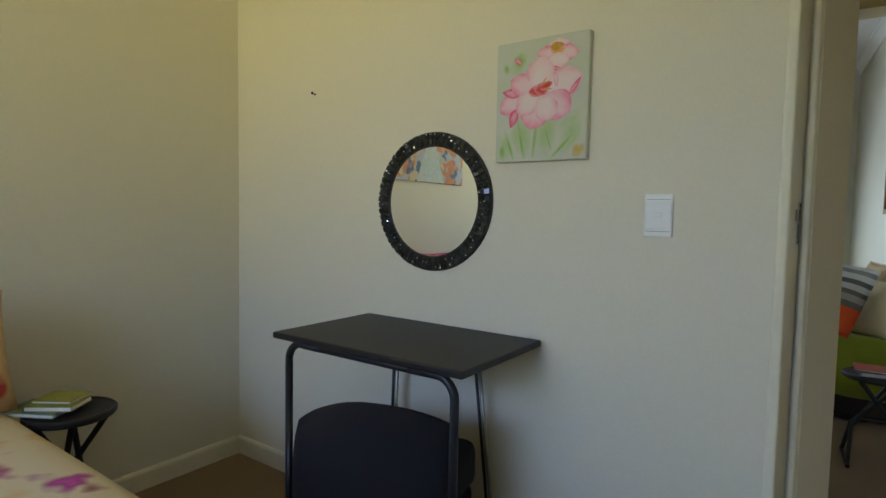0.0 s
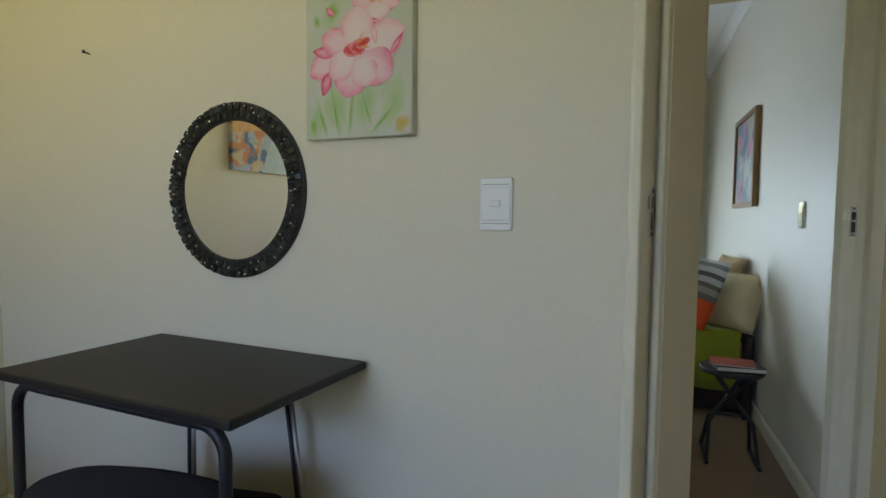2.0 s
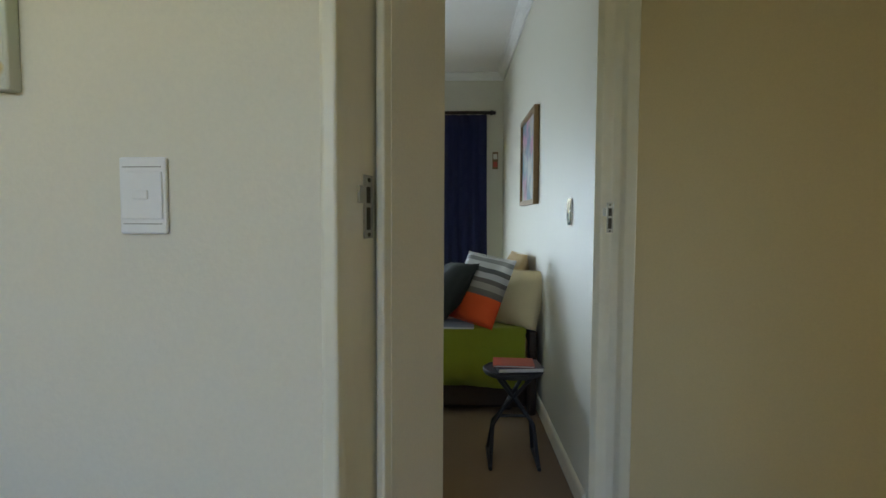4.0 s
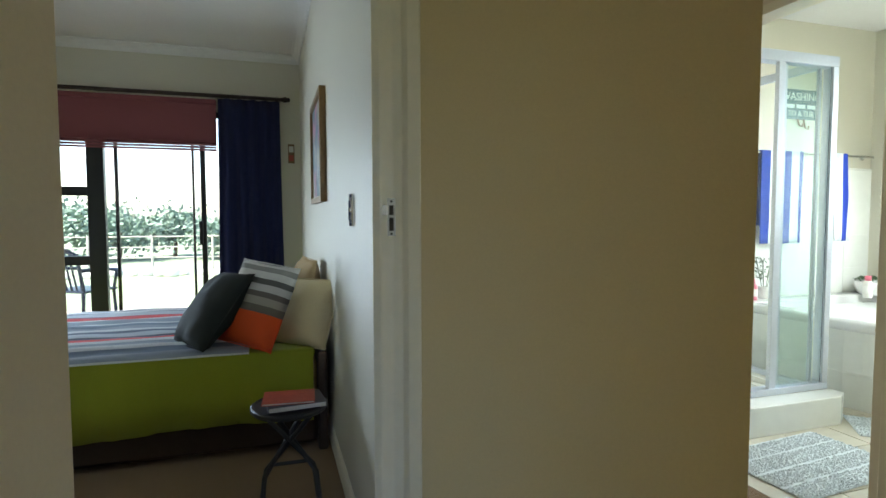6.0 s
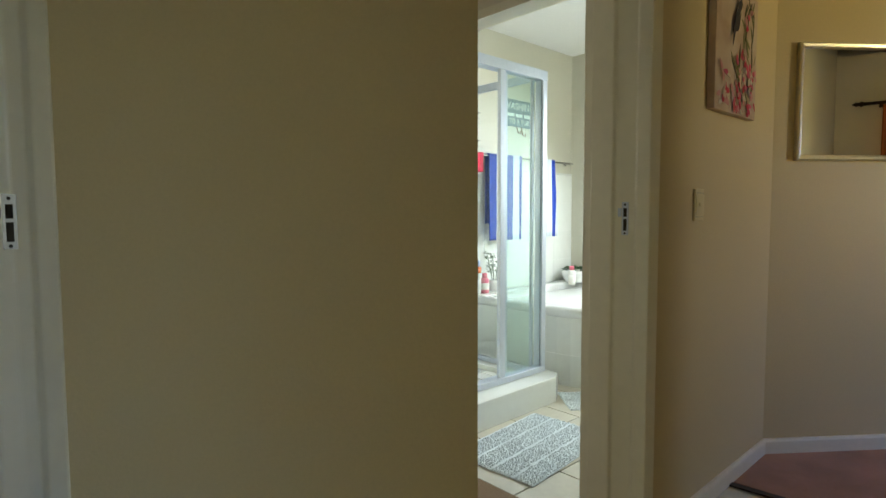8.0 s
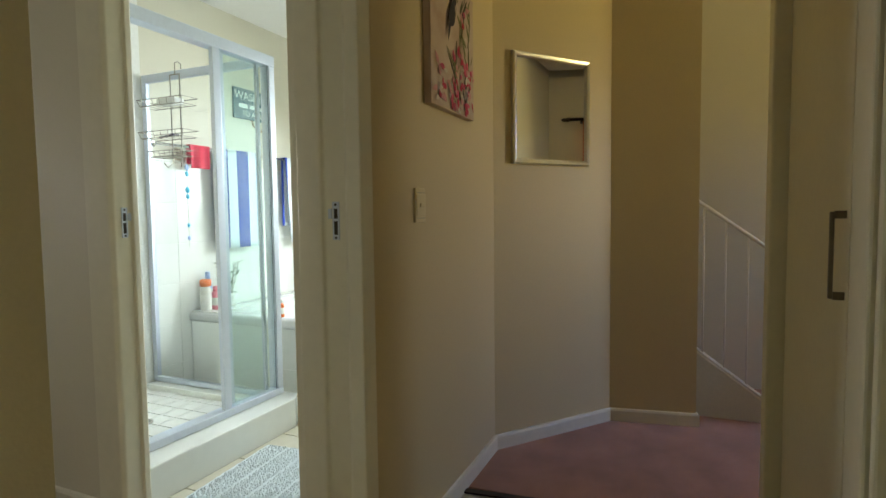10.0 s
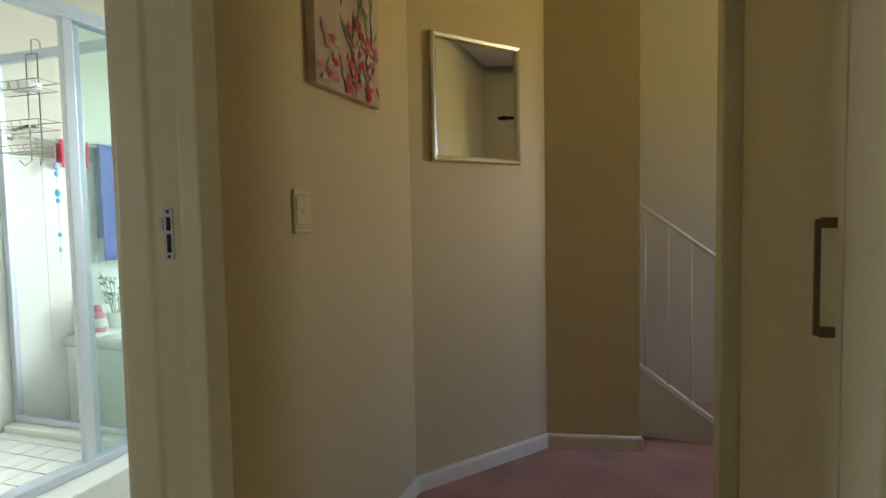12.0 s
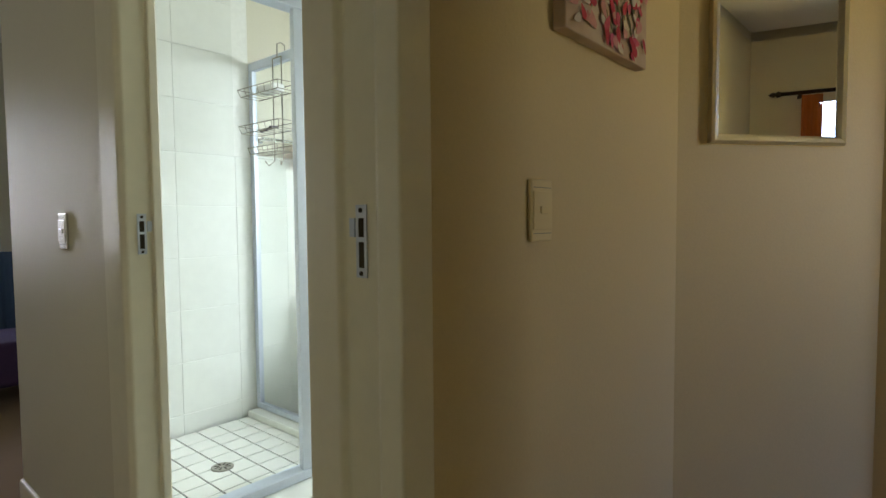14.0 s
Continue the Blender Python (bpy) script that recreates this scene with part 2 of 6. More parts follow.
M_DUVET = stripes("grey_white_red_striped_duvet", [(0.0, (0.16, 0.20, 0.28)), (0.10, (0.62, 0.64, 0.68)), (0.17, (0.25, 0.29, 0.36)), (0.33, (0.60, 0.62, 0.66)), (0.40, (0.62, 0.05, 0.06)), (0.50, (0.10, 0.11, 0.15)), (0.55, (0.45, 0.48, 0.55)), (0.72, (0.12, 0.15, 0.22)), (0.78, (0.62, 0.64, 0.68)), (0.88, (0.28, 0.32, 0.40))], 0.62, (0, 1, 0))
M_CUSHION = stripes("white_grey_orange_cushion", [(0.0, (0.80, 0.10, 0.02)), (0.36, (0.16, 0.14, 0.12)), (0.44, (0.36, 0.33, 0.28)), (0.52, (0.15, 0.13, 0.12)), (0.58, (0.55, 0.55, 0.55)), (0.66, (0.12, 0.12, 0.12)), (0.72, (0.66, 0.66, 0.66)), (0.80, (0.3, 0.3, 0.3)), (0.86, (0.7, 0.7, 0.7))], 0.44, (0, 0, 1))
M_ZEBRA = stripes("black_white_striped_cushion", [(0.0, (0.04, 0.045, 0.05)), (0.62, (0.6, 0.6, 0.6)), (0.70, (0.05, 0.05, 0.05)), (0.80, (0.6, 0.6, 0.6)), (0.88, (0.05, 0.05, 0.05)), (0.95, (0.6, 0.6, 0.6))], 0.46, (0, 0, 1))


# ---- builders ----
def bm_new():
    return bmesh.new()


def add_box(bm, x0, x1, y0, y1, z0, z1, m=None):
    vs = [bm.verts.new(v) for v in ((x0, y0, z0), (x1, y0, z0), (x1, y1, z0), (x0, y1, z0), (x0, y0, z1), (x1, y0, z1), (x1, y1, z1), (x0, y1, z1))]
    for f in ((3, 2, 1, 0), (4, 5, 6, 7), (0, 1, 5, 4), (1, 2, 6, 5), (2, 3, 7, 6), (3, 0, 4, 7)):
        bm.faces.new([vs[i] for i in f])
    if m:
        bmesh.ops.transform(bm, matrix=m, verts=vs)
    return vs


def box(x0, x1, y0, y1, z0, z1, bevel=0.0, segments=2):
    bm = bm_new()
    add_box(bm, x0, x1, y0, y1, z0, z1)
    if bevel:
        bmesh.ops.bevel(bm, geom=bm.edges[:], offset=bevel, segments=segments, affect="EDGES", profile=0.5)
    return bm


def add_prism(bm, poly, z0, z1):
    area = sum(a[0] * b[1] - b[0] * a[1] for a, b in zip(poly, poly[1:] + poly[:1]))
    if area < 0:
        poly = poly[::-1]
    lo = [bm.verts.new((x, y, z0)) for x, y in poly]
    hi = [bm.verts.new((x, y, z1)) for x, y in poly]
    bm.faces.new(lo[::-1])
    bm.faces.new(hi)
    for i in range(len(poly)):
        j = (i + 1) % len(poly)
        bm.faces.new((lo[i], lo[j], hi[j], hi[i]))
    return lo + hi


def prism(poly, z0, z1, bevel=0.0):
    bm = bm_new()
    add_prism(bm, list(poly), z0, z1)
    if bevel:
        bmesh.ops.bevel(bm, geom=bm.edges[:], offset=bevel, segments=2, affect="EDGES", profile=0.5)
    return bm


def tube(points, radius, sides=8, closed=False):
    """A round tube along points."""
    bm = bm_new()
    add_tube(bm, points, radius, sides, closed)
    return bm


def add_tube(bm, points, radius, sides=8, closed=False):
    pts = [Vector(p) for p in points]
    rings, n = [], len(pts)
    ref = None
    for i, p in enumerate(pts):
        a = pts[i - 1] if (i or closed) else p
        b = pts[(i + 1) % n] if (i < n - 1 or closed) else p
        d = (b - a).normalized()
        if ref is None:
            ref = d.orthogonal().normalized()
        ref = (ref - d * ref.dot(d)).normalized()
        s = d.cross(ref)
        r = radius[i] if isinstance(radius, (list, tuple)) else radius
        rings.append([bm.verts.new(p + (ref * math.cos(k * math.tau / sides) + s * math.sin(k * math.tau / sides)) * r) for k in range(sides)])
    for i in range(n if closed else n - 1):
        q, w = rings[i], rings[(i + 1) % n]
        for k in range(sides):
            bm.faces.new((q[k], q[(k + 1) % sides], w[(k + 1) % sides], w[k]))
    if not closed:
        bm.faces.new(rings[0][::-1])
        bm.faces.new(rings[-1])


def lathe(profile, sides=24):
    """A turned shape from (radius, z), bottom to top."""
    bm = bm_new()
    rings = []
    for r, z in profile:
        if r < 1e-6:
            rings.append([bm.verts.new((0, 0, z))])
        else:
            rings.append([bm.verts.new((r * math.cos(k * math.tau / sides), r * math.sin(k * math.tau / sides), z)) for k in range(sides)])
    for a, b in zip(rings, rings[1:]):
        for k in range(sides):
            j = (k + 1) % sides
            if len(a) == 1 and len(b) > 1:
                bm.faces.new((a[0], b[j], b[k]))
            elif len(b) == 1 and len(a) > 1:
                bm.faces.new((a[k], a[j], b[0]))
            elif len(a) > 1:
                bm.faces.new((a[k], a[j], b[j], b[k]))
    return bm


def pillow_mesh(w, h, d, n=14, puff=2.6, wrinkle=0.006, seed=0):
    """A stuffed pillow: width along x, height along z, thickness along y, resting on z = 0."""
    bm = bm_new()
    grids = []
    for side in (-1, 1):
        g = []
        for i in range(n + 1):
            row = []
            for j in range(n + 1):
                a, b = 2 * i / n - 1, 2 * j / n - 1
                t = (1 - abs(a) ** puff) * (1 - abs(b) ** puff)
                pull = 0.06 * (1 - t)
                x = a * w / 2 * (1 - pull * (1 - abs(b) ** 2) * 0.9)
                z = b * h / 2 * (1 - pull * (1 - abs(a) ** 2) * 0.9)
                y = side * d / 2 * max(t, 0) ** 0.55
                k = noise.noise(Vector((a * 2.2 + seed, b * 2.2, side * 3.0))) * wrinkle * 2.2
                row.append(bm.verts.new((x, y + k * (t > 0.02), z + h / 2)))
            g.append(row)
        grids.append(g)
    for s, g in zip((-1, 1), grids):
        for i in range(n):
            for j in range(n):
                f = (g[i][j], g[i + 1][j], g[i + 1][j + 1], g[i][j + 1])
                bm.faces.new(f if s < 0 else f[::-1])
    bmesh.ops.remove_doubles(bm, verts=bm.verts[:], dist=0.0015)
    return bm


def finish(name, bm, material, smooth=False):
    bmesh.ops.recalc_face_normals(bm, faces=bm.faces[:])
    me = bpy.data.meshes.new(name)
    bm.to_mesh(me)
    bm.free()
    me.materials.append(material)
    if smooth:
        for p in me.polygons:
            p.use_smooth = True
    return me


def structure(name, bm, material, label, smooth=False):
    return tagged(new(name, finish(name, bm, material, smooth)), label, name.split("_")[0], kind="structure")


def thing(name, label, category, m=None, group=""):
    ob = tagged(new(name), label, category, group)
    ob.empty_display_size = 0.1
    if m:
        ob.matrix_world = m
    return ob


def part(name, bm, material, parent, label="", smooth=False):
    ob = new(name, finish(name, bm, material, smooth))
    ob.parent = parent
    if label:
        tagged(ob, label)
    return ob


def piece(name, mesh, parent, m):
    ob = new(name, mesh)
    ob.parent = parent
    ob.matrix_local = m
    return ob


def hpose(u, v, z=0.0, turn=0.0):
    """A pose given in the hall's frame."""
    x, y = hp(u, v)
    return pose(x, y, z, 0, 0, 4.8 + turn)


def hpoly(*uv):
    return [hp(*p) for p in uv]


CEILING, HEAD = 2.52, 1.9

# ---- structure: room one ----
structure("wall_north", prism([(-1.58, 2.04), (0.654, 2.04), (0.652, 2.055), (0.645, 2.22), (0.715, 2.225), (0.786, 2.43), (0.66, 2.46), (0.58, 2.30), (-1.58, 2.22)], 0, CEILING), M_WALL1, "cream painted plaster wall of the small bedroom")
structure("wall_west", box(-1.6, -1.43, -1.7, 2.04, 0, CEILING), M_WALL1, "cream painted plaster wall beside the bed")
structure("wall_east", box(1.32, 1.46, -1.7, 1.40, 0, CEILING), M_WALL1, "cream painted plaster wall behind the walker")
bm = box(-1.6, -0.85, -1.7, -1.6, 0, CEILING)
add_box(bm, 0.95, 1.46, -1.7, -1.6, 0, CEILING)
add_box(bm, -0.85, 0.95, -1.7, -1.6, 0, 0.85)
add_box(bm, -0.85, 0.95, -1.7, -1.6, 2.1, CEILING)
structure("wall_south", bm, M_WALL1, "cream painted wall with a wide window opening")
structure("lintel_1", prism([(0.64, 2.14), (0.735, 2.33), (1.46, 1.48), (1.32, 1.38)], HEAD, CEILING), M_WALL1, "cream wall over the bedroom doorway")

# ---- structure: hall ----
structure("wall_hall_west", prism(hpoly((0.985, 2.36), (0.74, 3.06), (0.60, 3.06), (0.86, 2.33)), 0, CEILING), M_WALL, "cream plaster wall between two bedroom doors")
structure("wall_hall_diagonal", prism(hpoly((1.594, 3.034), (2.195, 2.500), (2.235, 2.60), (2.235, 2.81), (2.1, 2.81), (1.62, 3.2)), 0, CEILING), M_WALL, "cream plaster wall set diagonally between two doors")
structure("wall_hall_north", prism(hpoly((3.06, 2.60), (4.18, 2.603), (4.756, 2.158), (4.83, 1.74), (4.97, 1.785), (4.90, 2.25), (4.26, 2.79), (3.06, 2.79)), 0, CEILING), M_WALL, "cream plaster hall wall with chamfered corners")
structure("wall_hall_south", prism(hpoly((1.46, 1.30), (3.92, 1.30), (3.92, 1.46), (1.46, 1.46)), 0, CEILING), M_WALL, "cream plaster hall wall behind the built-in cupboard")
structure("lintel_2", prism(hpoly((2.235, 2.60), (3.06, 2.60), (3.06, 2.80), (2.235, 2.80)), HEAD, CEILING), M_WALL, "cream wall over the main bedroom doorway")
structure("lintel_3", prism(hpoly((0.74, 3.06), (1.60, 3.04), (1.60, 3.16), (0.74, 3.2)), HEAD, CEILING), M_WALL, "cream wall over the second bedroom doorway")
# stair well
# Stair walls take the lighter cream copy, painting in light the lamps miss.
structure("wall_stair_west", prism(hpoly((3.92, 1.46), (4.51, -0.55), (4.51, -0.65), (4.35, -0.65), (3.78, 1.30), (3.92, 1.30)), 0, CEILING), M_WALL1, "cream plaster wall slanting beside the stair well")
bm = prism(hpoly((4.511, -0.65), (4.93, -0.65), (4.93, -0.55), (4.511, -0.55)), 0, CEILING)
add_prism(bm, hpoly((5.50, -0.65), (6.2, -0.65), (6.2, -0.55), (5.50, -0.55)), 0, CEILING)
add_prism(bm, hpoly((4.93, -0.65), (5.50, -0.65), (5.50, -0.55), (4.93, -0.55)), 0, 0.95)
add_prism(bm, hpoly((4.93, -0.65), (5.50, -0.65), (5.50, -0.55), (4.93, -0.55)), 1.95, CEILING)
structure("wall_stair_south", bm, M_WALL1, "cream plaster wall with the stair window")
structure("wall_stair_east", prism(hpoly((6.05, -0.549), (6.2, -0.549), (6.2, 2.9), (5.62, 2.9), (5.62, 0.6), (6.05, 0.6)), 0, CEILING), M_WALL1, "cream plaster wall behind the staircase")
structure("wall_stair_north", prism(hpoly((4.85, 2.55), (6.05, 2.55), (6.05, 2.68), (4.85, 2.68)), 0, CEILING), M_WALL1, "cream plaster wall at the head of the stair")

# ---- structure: second bedroom ----
structure("wall_bedroom_east", prism(hpoly((1.495, 3.12), (1.54, 3.10), (1.62, 3.2), (1.62, 6.9), (1.495, 6.9)), 0, CEILING), M_WALL2, "cream satin bedroom wall with a framed picture")
structure("wall_bedroom_south", prism(hpoly((-1.9, 3.06), (0.70, 3.06), (0.70, 3.2), (-1.9, 3.2)), 0, CEILING), M_WALL2, "cream bedroom wall beside the door")
structure("wall_bedroom_west", prism(hpoly((-2.05, 3.06), (-1.9, 3.06), (-1.9, 6.9), (-2.05, 6.9)), 0, CEILING), M_WALL2, "cream bedroom wall")
bm = prism(hpoly((1.05, 6.75), (1.62, 6.75), (1.62, 6.9), (1.05, 6.9)), 0, CEILING)
add_prism(bm, hpoly((-2.05, 6.75), (-1.4, 6.75), (-1.4, 6.9), (-2.05, 6.9)), 0, CEILING)
add_prism(bm, hpoly((-1.4, 6.75), (1.05, 6.75), (1.05, 6.9), (-1.4, 6.9)), 2.0, CEILING)
structure("wall_bedroom_north", bm, M_WALL2, "cream bedroom wall with a wide glass sliding door")

# ---- structure: main bedroom and bathroom ----
bm = prism(hpoly((3.06, 3.60), (3.13, 3.60), (3.13, 4.80), (3.06, 4.80)), 0, CEILING)
add_prism(bm, hpoly((3.06, 2.81), (3.13, 2.81), (3.13, 3.60), (3.06, 3.60)), HEAD, CEILING)
structure("wall_bathroom_west", bm, M_WALL1, "pale plaster wall with the bathroom doorway")
structure("wall_bathroom_north", prism(hpoly((3.13, 4.73), (5.9, 4.73), (5.9, 4.80), (3.13, 4.80)), 0, CEILING), M_WALL2, "cream plaster wall above the bathroom tiles")
bm = prism(hpoly((5.74, 2.81), (5.9, 2.81), (5.9, 2.95), (5.74, 2.95)), 0, CEILING)
add_prism(bm, hpoly((5.74, 3.95), (5.9, 3.95), (5.9, 4.73), (5.74, 4.73)), 0, CEILING)
add_prism(bm, hpoly((5.74, 2.95), (5.9, 2.95), (5.9, 3.95), (5.74, 3.95)), 0, 1.1)
add_prism(bm, hpoly((5.74, 2.95), (5.9, 2.95), (5.9, 3.95), (5.74, 3.95)), 2.1, CEILING)
structure("wall_bathroom_east", bm, M_WALL2, "cream plaster bathroom wall with a window")
structure("wall_bathroom_south", prism(hpoly((3.2, 2.81), (5.9, 2.81), (5.9, 2.93), (3.2, 2.93)), 0, CEILING), M_WALL2, "cream plaster bathroom wall")
structure("wall_main_west", prism(hpoly((1.63, 3.2), (1.74, 3.2), (1.74, 7.6), (1.63, 7.6)), 0, CEILING), M_WALL2, "cream plaster wall of the main bedroom")
bm = prism(hpoly((1.63, 7.5), (2.28, 7.5), (2.28, 7.6), (1.63, 7.6)), 0, CEILING)
add_prism(bm, hpoly((3.52, 7.5), (5.1, 7.5), (5.1, 7.6), (3.52, 7.6)), 0, CEILING)
add_prism(bm, hpoly((2.28, 7.5), (3.52, 7.5), (3.52, 7.6), (2.28, 7.6)), 0, 0.8)
add_prism(bm, hpoly((2.28, 7.5), (3.52, 7.5), (3.52, 7.6), (2.28, 7.6)), 2.0, CEILING)
structure("wall_main_north", bm, M_WALL2, "cream plaster wall with the main bedroom window")
structure("wall_main_east", prism(hpoly((5.0, 4.80), (5.1, 4.80), (5.1, 7.5), (5.0, 7.5)), 0, CEILING), M_WALL2, "cream plaster wall of the main bedroom")

# ---- floors and ceilings ----
structure("floor_bedroom_one", prism([(-1.6, -1.7), (1.46, -1.7), (1.40, 1.42), (0.72, 2.12), (0.66, 2.2), (-1.6, 2.2)], -0.12, 0.0), M_CARPET_BROWN, "brown cut-pile bedroom carpet")
structure("floor_bedroom_two", prism(hpoly((-2.05, 3.1), (1.6, 3.1), (1.6, 6.9), (-2.05, 6.9)), -0.12, 0.0), M_CARPET_BROWN, "brown bedroom carpet")
structure("floor_main_bedroom", prism(hpoly((1.6, 2.70), (3.06, 2.70), (3.06, 4.8), (5.1, 4.8), (5.1, 7.6), (1.6, 7.6)), -0.12, 0.0), M_CARPET_BROWN, "brown carpet of the main bedroom")
structure("floor_stair_hall", prism(hpoly((3.79, 2.7), (3.83, 2.1), (3.92, 1.3), (4.33, -0.66), (6.2, -0.66), (6.2, 2.7)), -0.12, 0.002), M_CARPET_PINK, "dusty pink carpet of the stair hall")
structure("floor_hall", prism(hpoly((0.7, 1.3), (3.92, 1.3), (3.83, 2.1), (3.79, 2.7), (1.6, 2.7), (1.6, 3.1), (0.7, 3.1)), -0.12, -0.004), M_FLOOR_TILE, "cream tiled hall floor")
structure("floor_bathroom", prism(hpoly((3.06, 2.81), (5.9, 2.81), (5.9, 4.8), (3.06, 4.8)), -0.12, -0.006), M_GROUT_DARK, "dark grout bed of the bathroom floor tiles")
structure("floor_sub", prism([(-3.5, -2.0), (7.2, -2.0), (7.2, 8.6), (-3.5, 8.6)], -0.3, -0.13), M_GROUT, "concrete slab below the floors")
structure("ceiling", prism([(-3.5, -2.0), (7.2, -2.0), (7.2, 8.6), (-3.5, 8.6)], CEILING, CEILING + 0.15), M_CEIL, "white painted plasterboard ceiling")
structure("trim_threshold", prism(hpoly((3.745, 2.60), (3.775, 2.60), (3.90, 1.46), (3.87, 1.46)), 0.0, 0.008), M_DARK_WOOD, "dark carpet threshold strip on the hall floor")


def cornice(name, poly, size=0.07):
    """A coved moulding along an open line of corner points, walls on the left hand."""
    bm = bm_new()
    prof = [(0, 0), (0.012, 0), (size * 0.35, size * 0.4), (size * 0.75, size * 0.75), (size, size - 0.012), (size, size), (0, size)]
    rings = []
    for i, p in enumerate(poly):
        p = Vector(p)
        a = (p - Vector(poly[i - 1])).normalized() if i else None
        b = (Vector(poly[i + 1]) - p).normalized() if i < len(poly) - 1 else None
        d = ((a or b) + (b or a)).normalized()
        nrm = Vector((d.y, -d.x))
        k = 1.0 / max(0.4, nrm.dot(Vector(((a or b).y, -(a or b).x))))
        rings.append([bm.verts.new((p.x + nrm.x * o * k, p.y + nrm.y * o * k, CEILING - size + z)) for o, z in prof])
    for a, b in zip(rings, rings[1:]):
        for k in range(len(prof)):
            j = (k + 1) % len(prof)
            bm.faces.new((a[k], a[j], b[j], b[k]))
    structure(name, bm, M_CEIL, "white coved plaster cornice")


cornice("trim_cornice_bedroom", hpoly((-1.9, 6.75), (1.495, 6.75), (1.495, 3.2)))
cornice("trim_cornice_hall", hpoly((3.06, 2.60), (4.18, 2.603), (4.756, 2.158), (4.83, 1.74)))
cornice("trim_cornice_stair", hpoly((6.05, -0.55), (4.51, -0.55), (3.92, 1.46))[::-1])
cornice("trim_cornice_south", hpoly((3.92, 1.46), (1.46, 1.46)))


def baseboard(name, poly, height=0.08, thick=0.014):
    """A skirting with an eased top edge, walls on the left hand of the line."""
    bm = bm_new()
    prof = [(0, 0), (thick, 0), (thick, height - 0.012), (thick * 0.7, height - 0.003), (thick * 0.3, height), (0, height)]
    rings = []
    for i, p in enumerate(poly):
        p = Vector(p)
        a = (p - Vector(poly[i - 1])).normalized() if i else None
        b = (Vector(poly[i + 1]) - p).normalized() if i < len(poly) - 1 else None
        d = ((a or b) + (b or a)).normalized()
        nrm = Vector((d.y, -d.x))
        k = 1.0 / max(0.4, nrm.dot(Vector(((a or b).y, -(a or b).x))))
        rings.append([bm.verts.new((p.x + nrm.x * o * k, p.y + nrm.y * o * k, z)) for o, z in prof])
    for a, b in zip(rings, rings[1:]):
        for k in range(len(prof)):
            j = (k + 1) % len(prof)
            bm.faces.new((a[k], a[j], b[j], b[k]))
    bm.faces.new(rings[0])
    bm.faces.new(rings[-1][::-1])
    structure(name, bm, M_TRIM, "cream painted wooden baseboard")


baseboard("baseboard_room_one", [(-1.43, -1.6), (-1.43, 2.04), (0.650, 2.04)])
baseboard("baseboard_hall", hpoly((3.13, 2.60), (4.18, 2.603), (4.756, 2.158), (4.83, 1.74), (4.852, 1.746)), 0.07)
baseboard("baseboard_bedroom_two", hpoly((-1.9, 6.75), (1.495, 6.75), (1.495, 3.16))[1:])
baseboard("baseboard_main", hpoly((3.06, 4.80), (3.06, 3.72)))


# ---- door frames ----
def strike_plate(m, metal=None):
    """A steel strike plate with two holes and a bent lip: plate in the x-z plane facing -y, lip towards -x."""
    t = thing("strike_plate", "steel door strike plate screwed to a cream door frame", "strike plate", m, "strike plates")
    bm = bm_new()
    w, h = 0.011, 0.052
    for x0, x1, z0, z1 in ((-w, -0.006, -h, h), (0.006, w, -h, h), (-0.006, 0.006, -h, -0.038), (-0.006, 0.006, -0.001, 0.006), (-0.006, 0.006, 0.033, h)):
        add_box(bm, x0, x1, -0.002, 0.0, z0, z1)
    part("plate", bm, metal or M_STEEL, t)
    part("lip", prism([(-0.026, 0.004), (-0.024, -0.003), (-0.013, -0.0035), (-0.013, -0.0005), (-0.022, 0.0)], 0.006, 0.033), metal or M_STEEL, t)
    # dark sheets just behind the openings paint in the shade of the holes
    part("latch_hole_shade", box(-0.006, 0.006, -0.0012, -0.0004, 0.006, 0.033), M_HOLE, t, "dark sheet for the shade in the latch hole")
    part("bolt_hole_shade", box(-0.006, 0.006, -0.0012, -0.0004, -0.038, -0.001), M_HOLE, t, "dark sheet for the shade in the bolt hole")
    for z in (0.044, -0.046):
        bm = lathe([(0, -0.0028), (0.0035, -0.0028), (0.0035, -0.001), (0, -0.001)], 10)
        bmesh.ops.transform(bm, matrix=Matrix.Translation((0, 0, z)) @ Matrix.Rotation(math.pi / 2, 4, "X") @ Matrix.Translation((0, 0, 0.0045)), verts=bm.verts[:])
        part("screw", bm, M_HOLE, t)
    return t


def frame_post(name, poly, label, height=HEAD + 0.03):
    return structure(name, prism(poly, 0, height, 0.004), M_FRAME, label)


# doorway out of room one: rebated frame post, with its nosing
frame_post("door_frame_1", [(0.636, 2.056), (0.652, 2.036), (0.672, 2.040), (0.676, 2.060), (0.688, 2.228), (0.693, 2.200), (0.707, 2.198), (0.719, 2.246), (0.700, 2.256), (0.636, 2.24)], "cream gloss painted door frame with a strike plate")
strike_plate(pose(0.6852, 2.1705, 1.105, 0, 0, 85) @ Matrix.Scale(1.9, 4, (1, 0, 0)))
frame_post("door_frame_1_right", [(1.27, 1.52), (1.33, 1.50), (1.46, 1.48), (1.40, 1.38), (1.30, 1.38)], "cream gloss painted door frame beside the walker")
# doorway of the second bedroom
frame_post("door_frame_2", hpoly((1.493, 3.12), (1.512, 3.098), (1.547, 3.098), (1.572, 3.082), (1.578, 3.045), (1.606, 3.018), (1.618, 3.038), (1.60, 3.13), (1.51, 3.16)), "cream gloss painted door frame of the second bedroom")
strike_plate(hpose(1.543, 3.096, 1.09, -10))
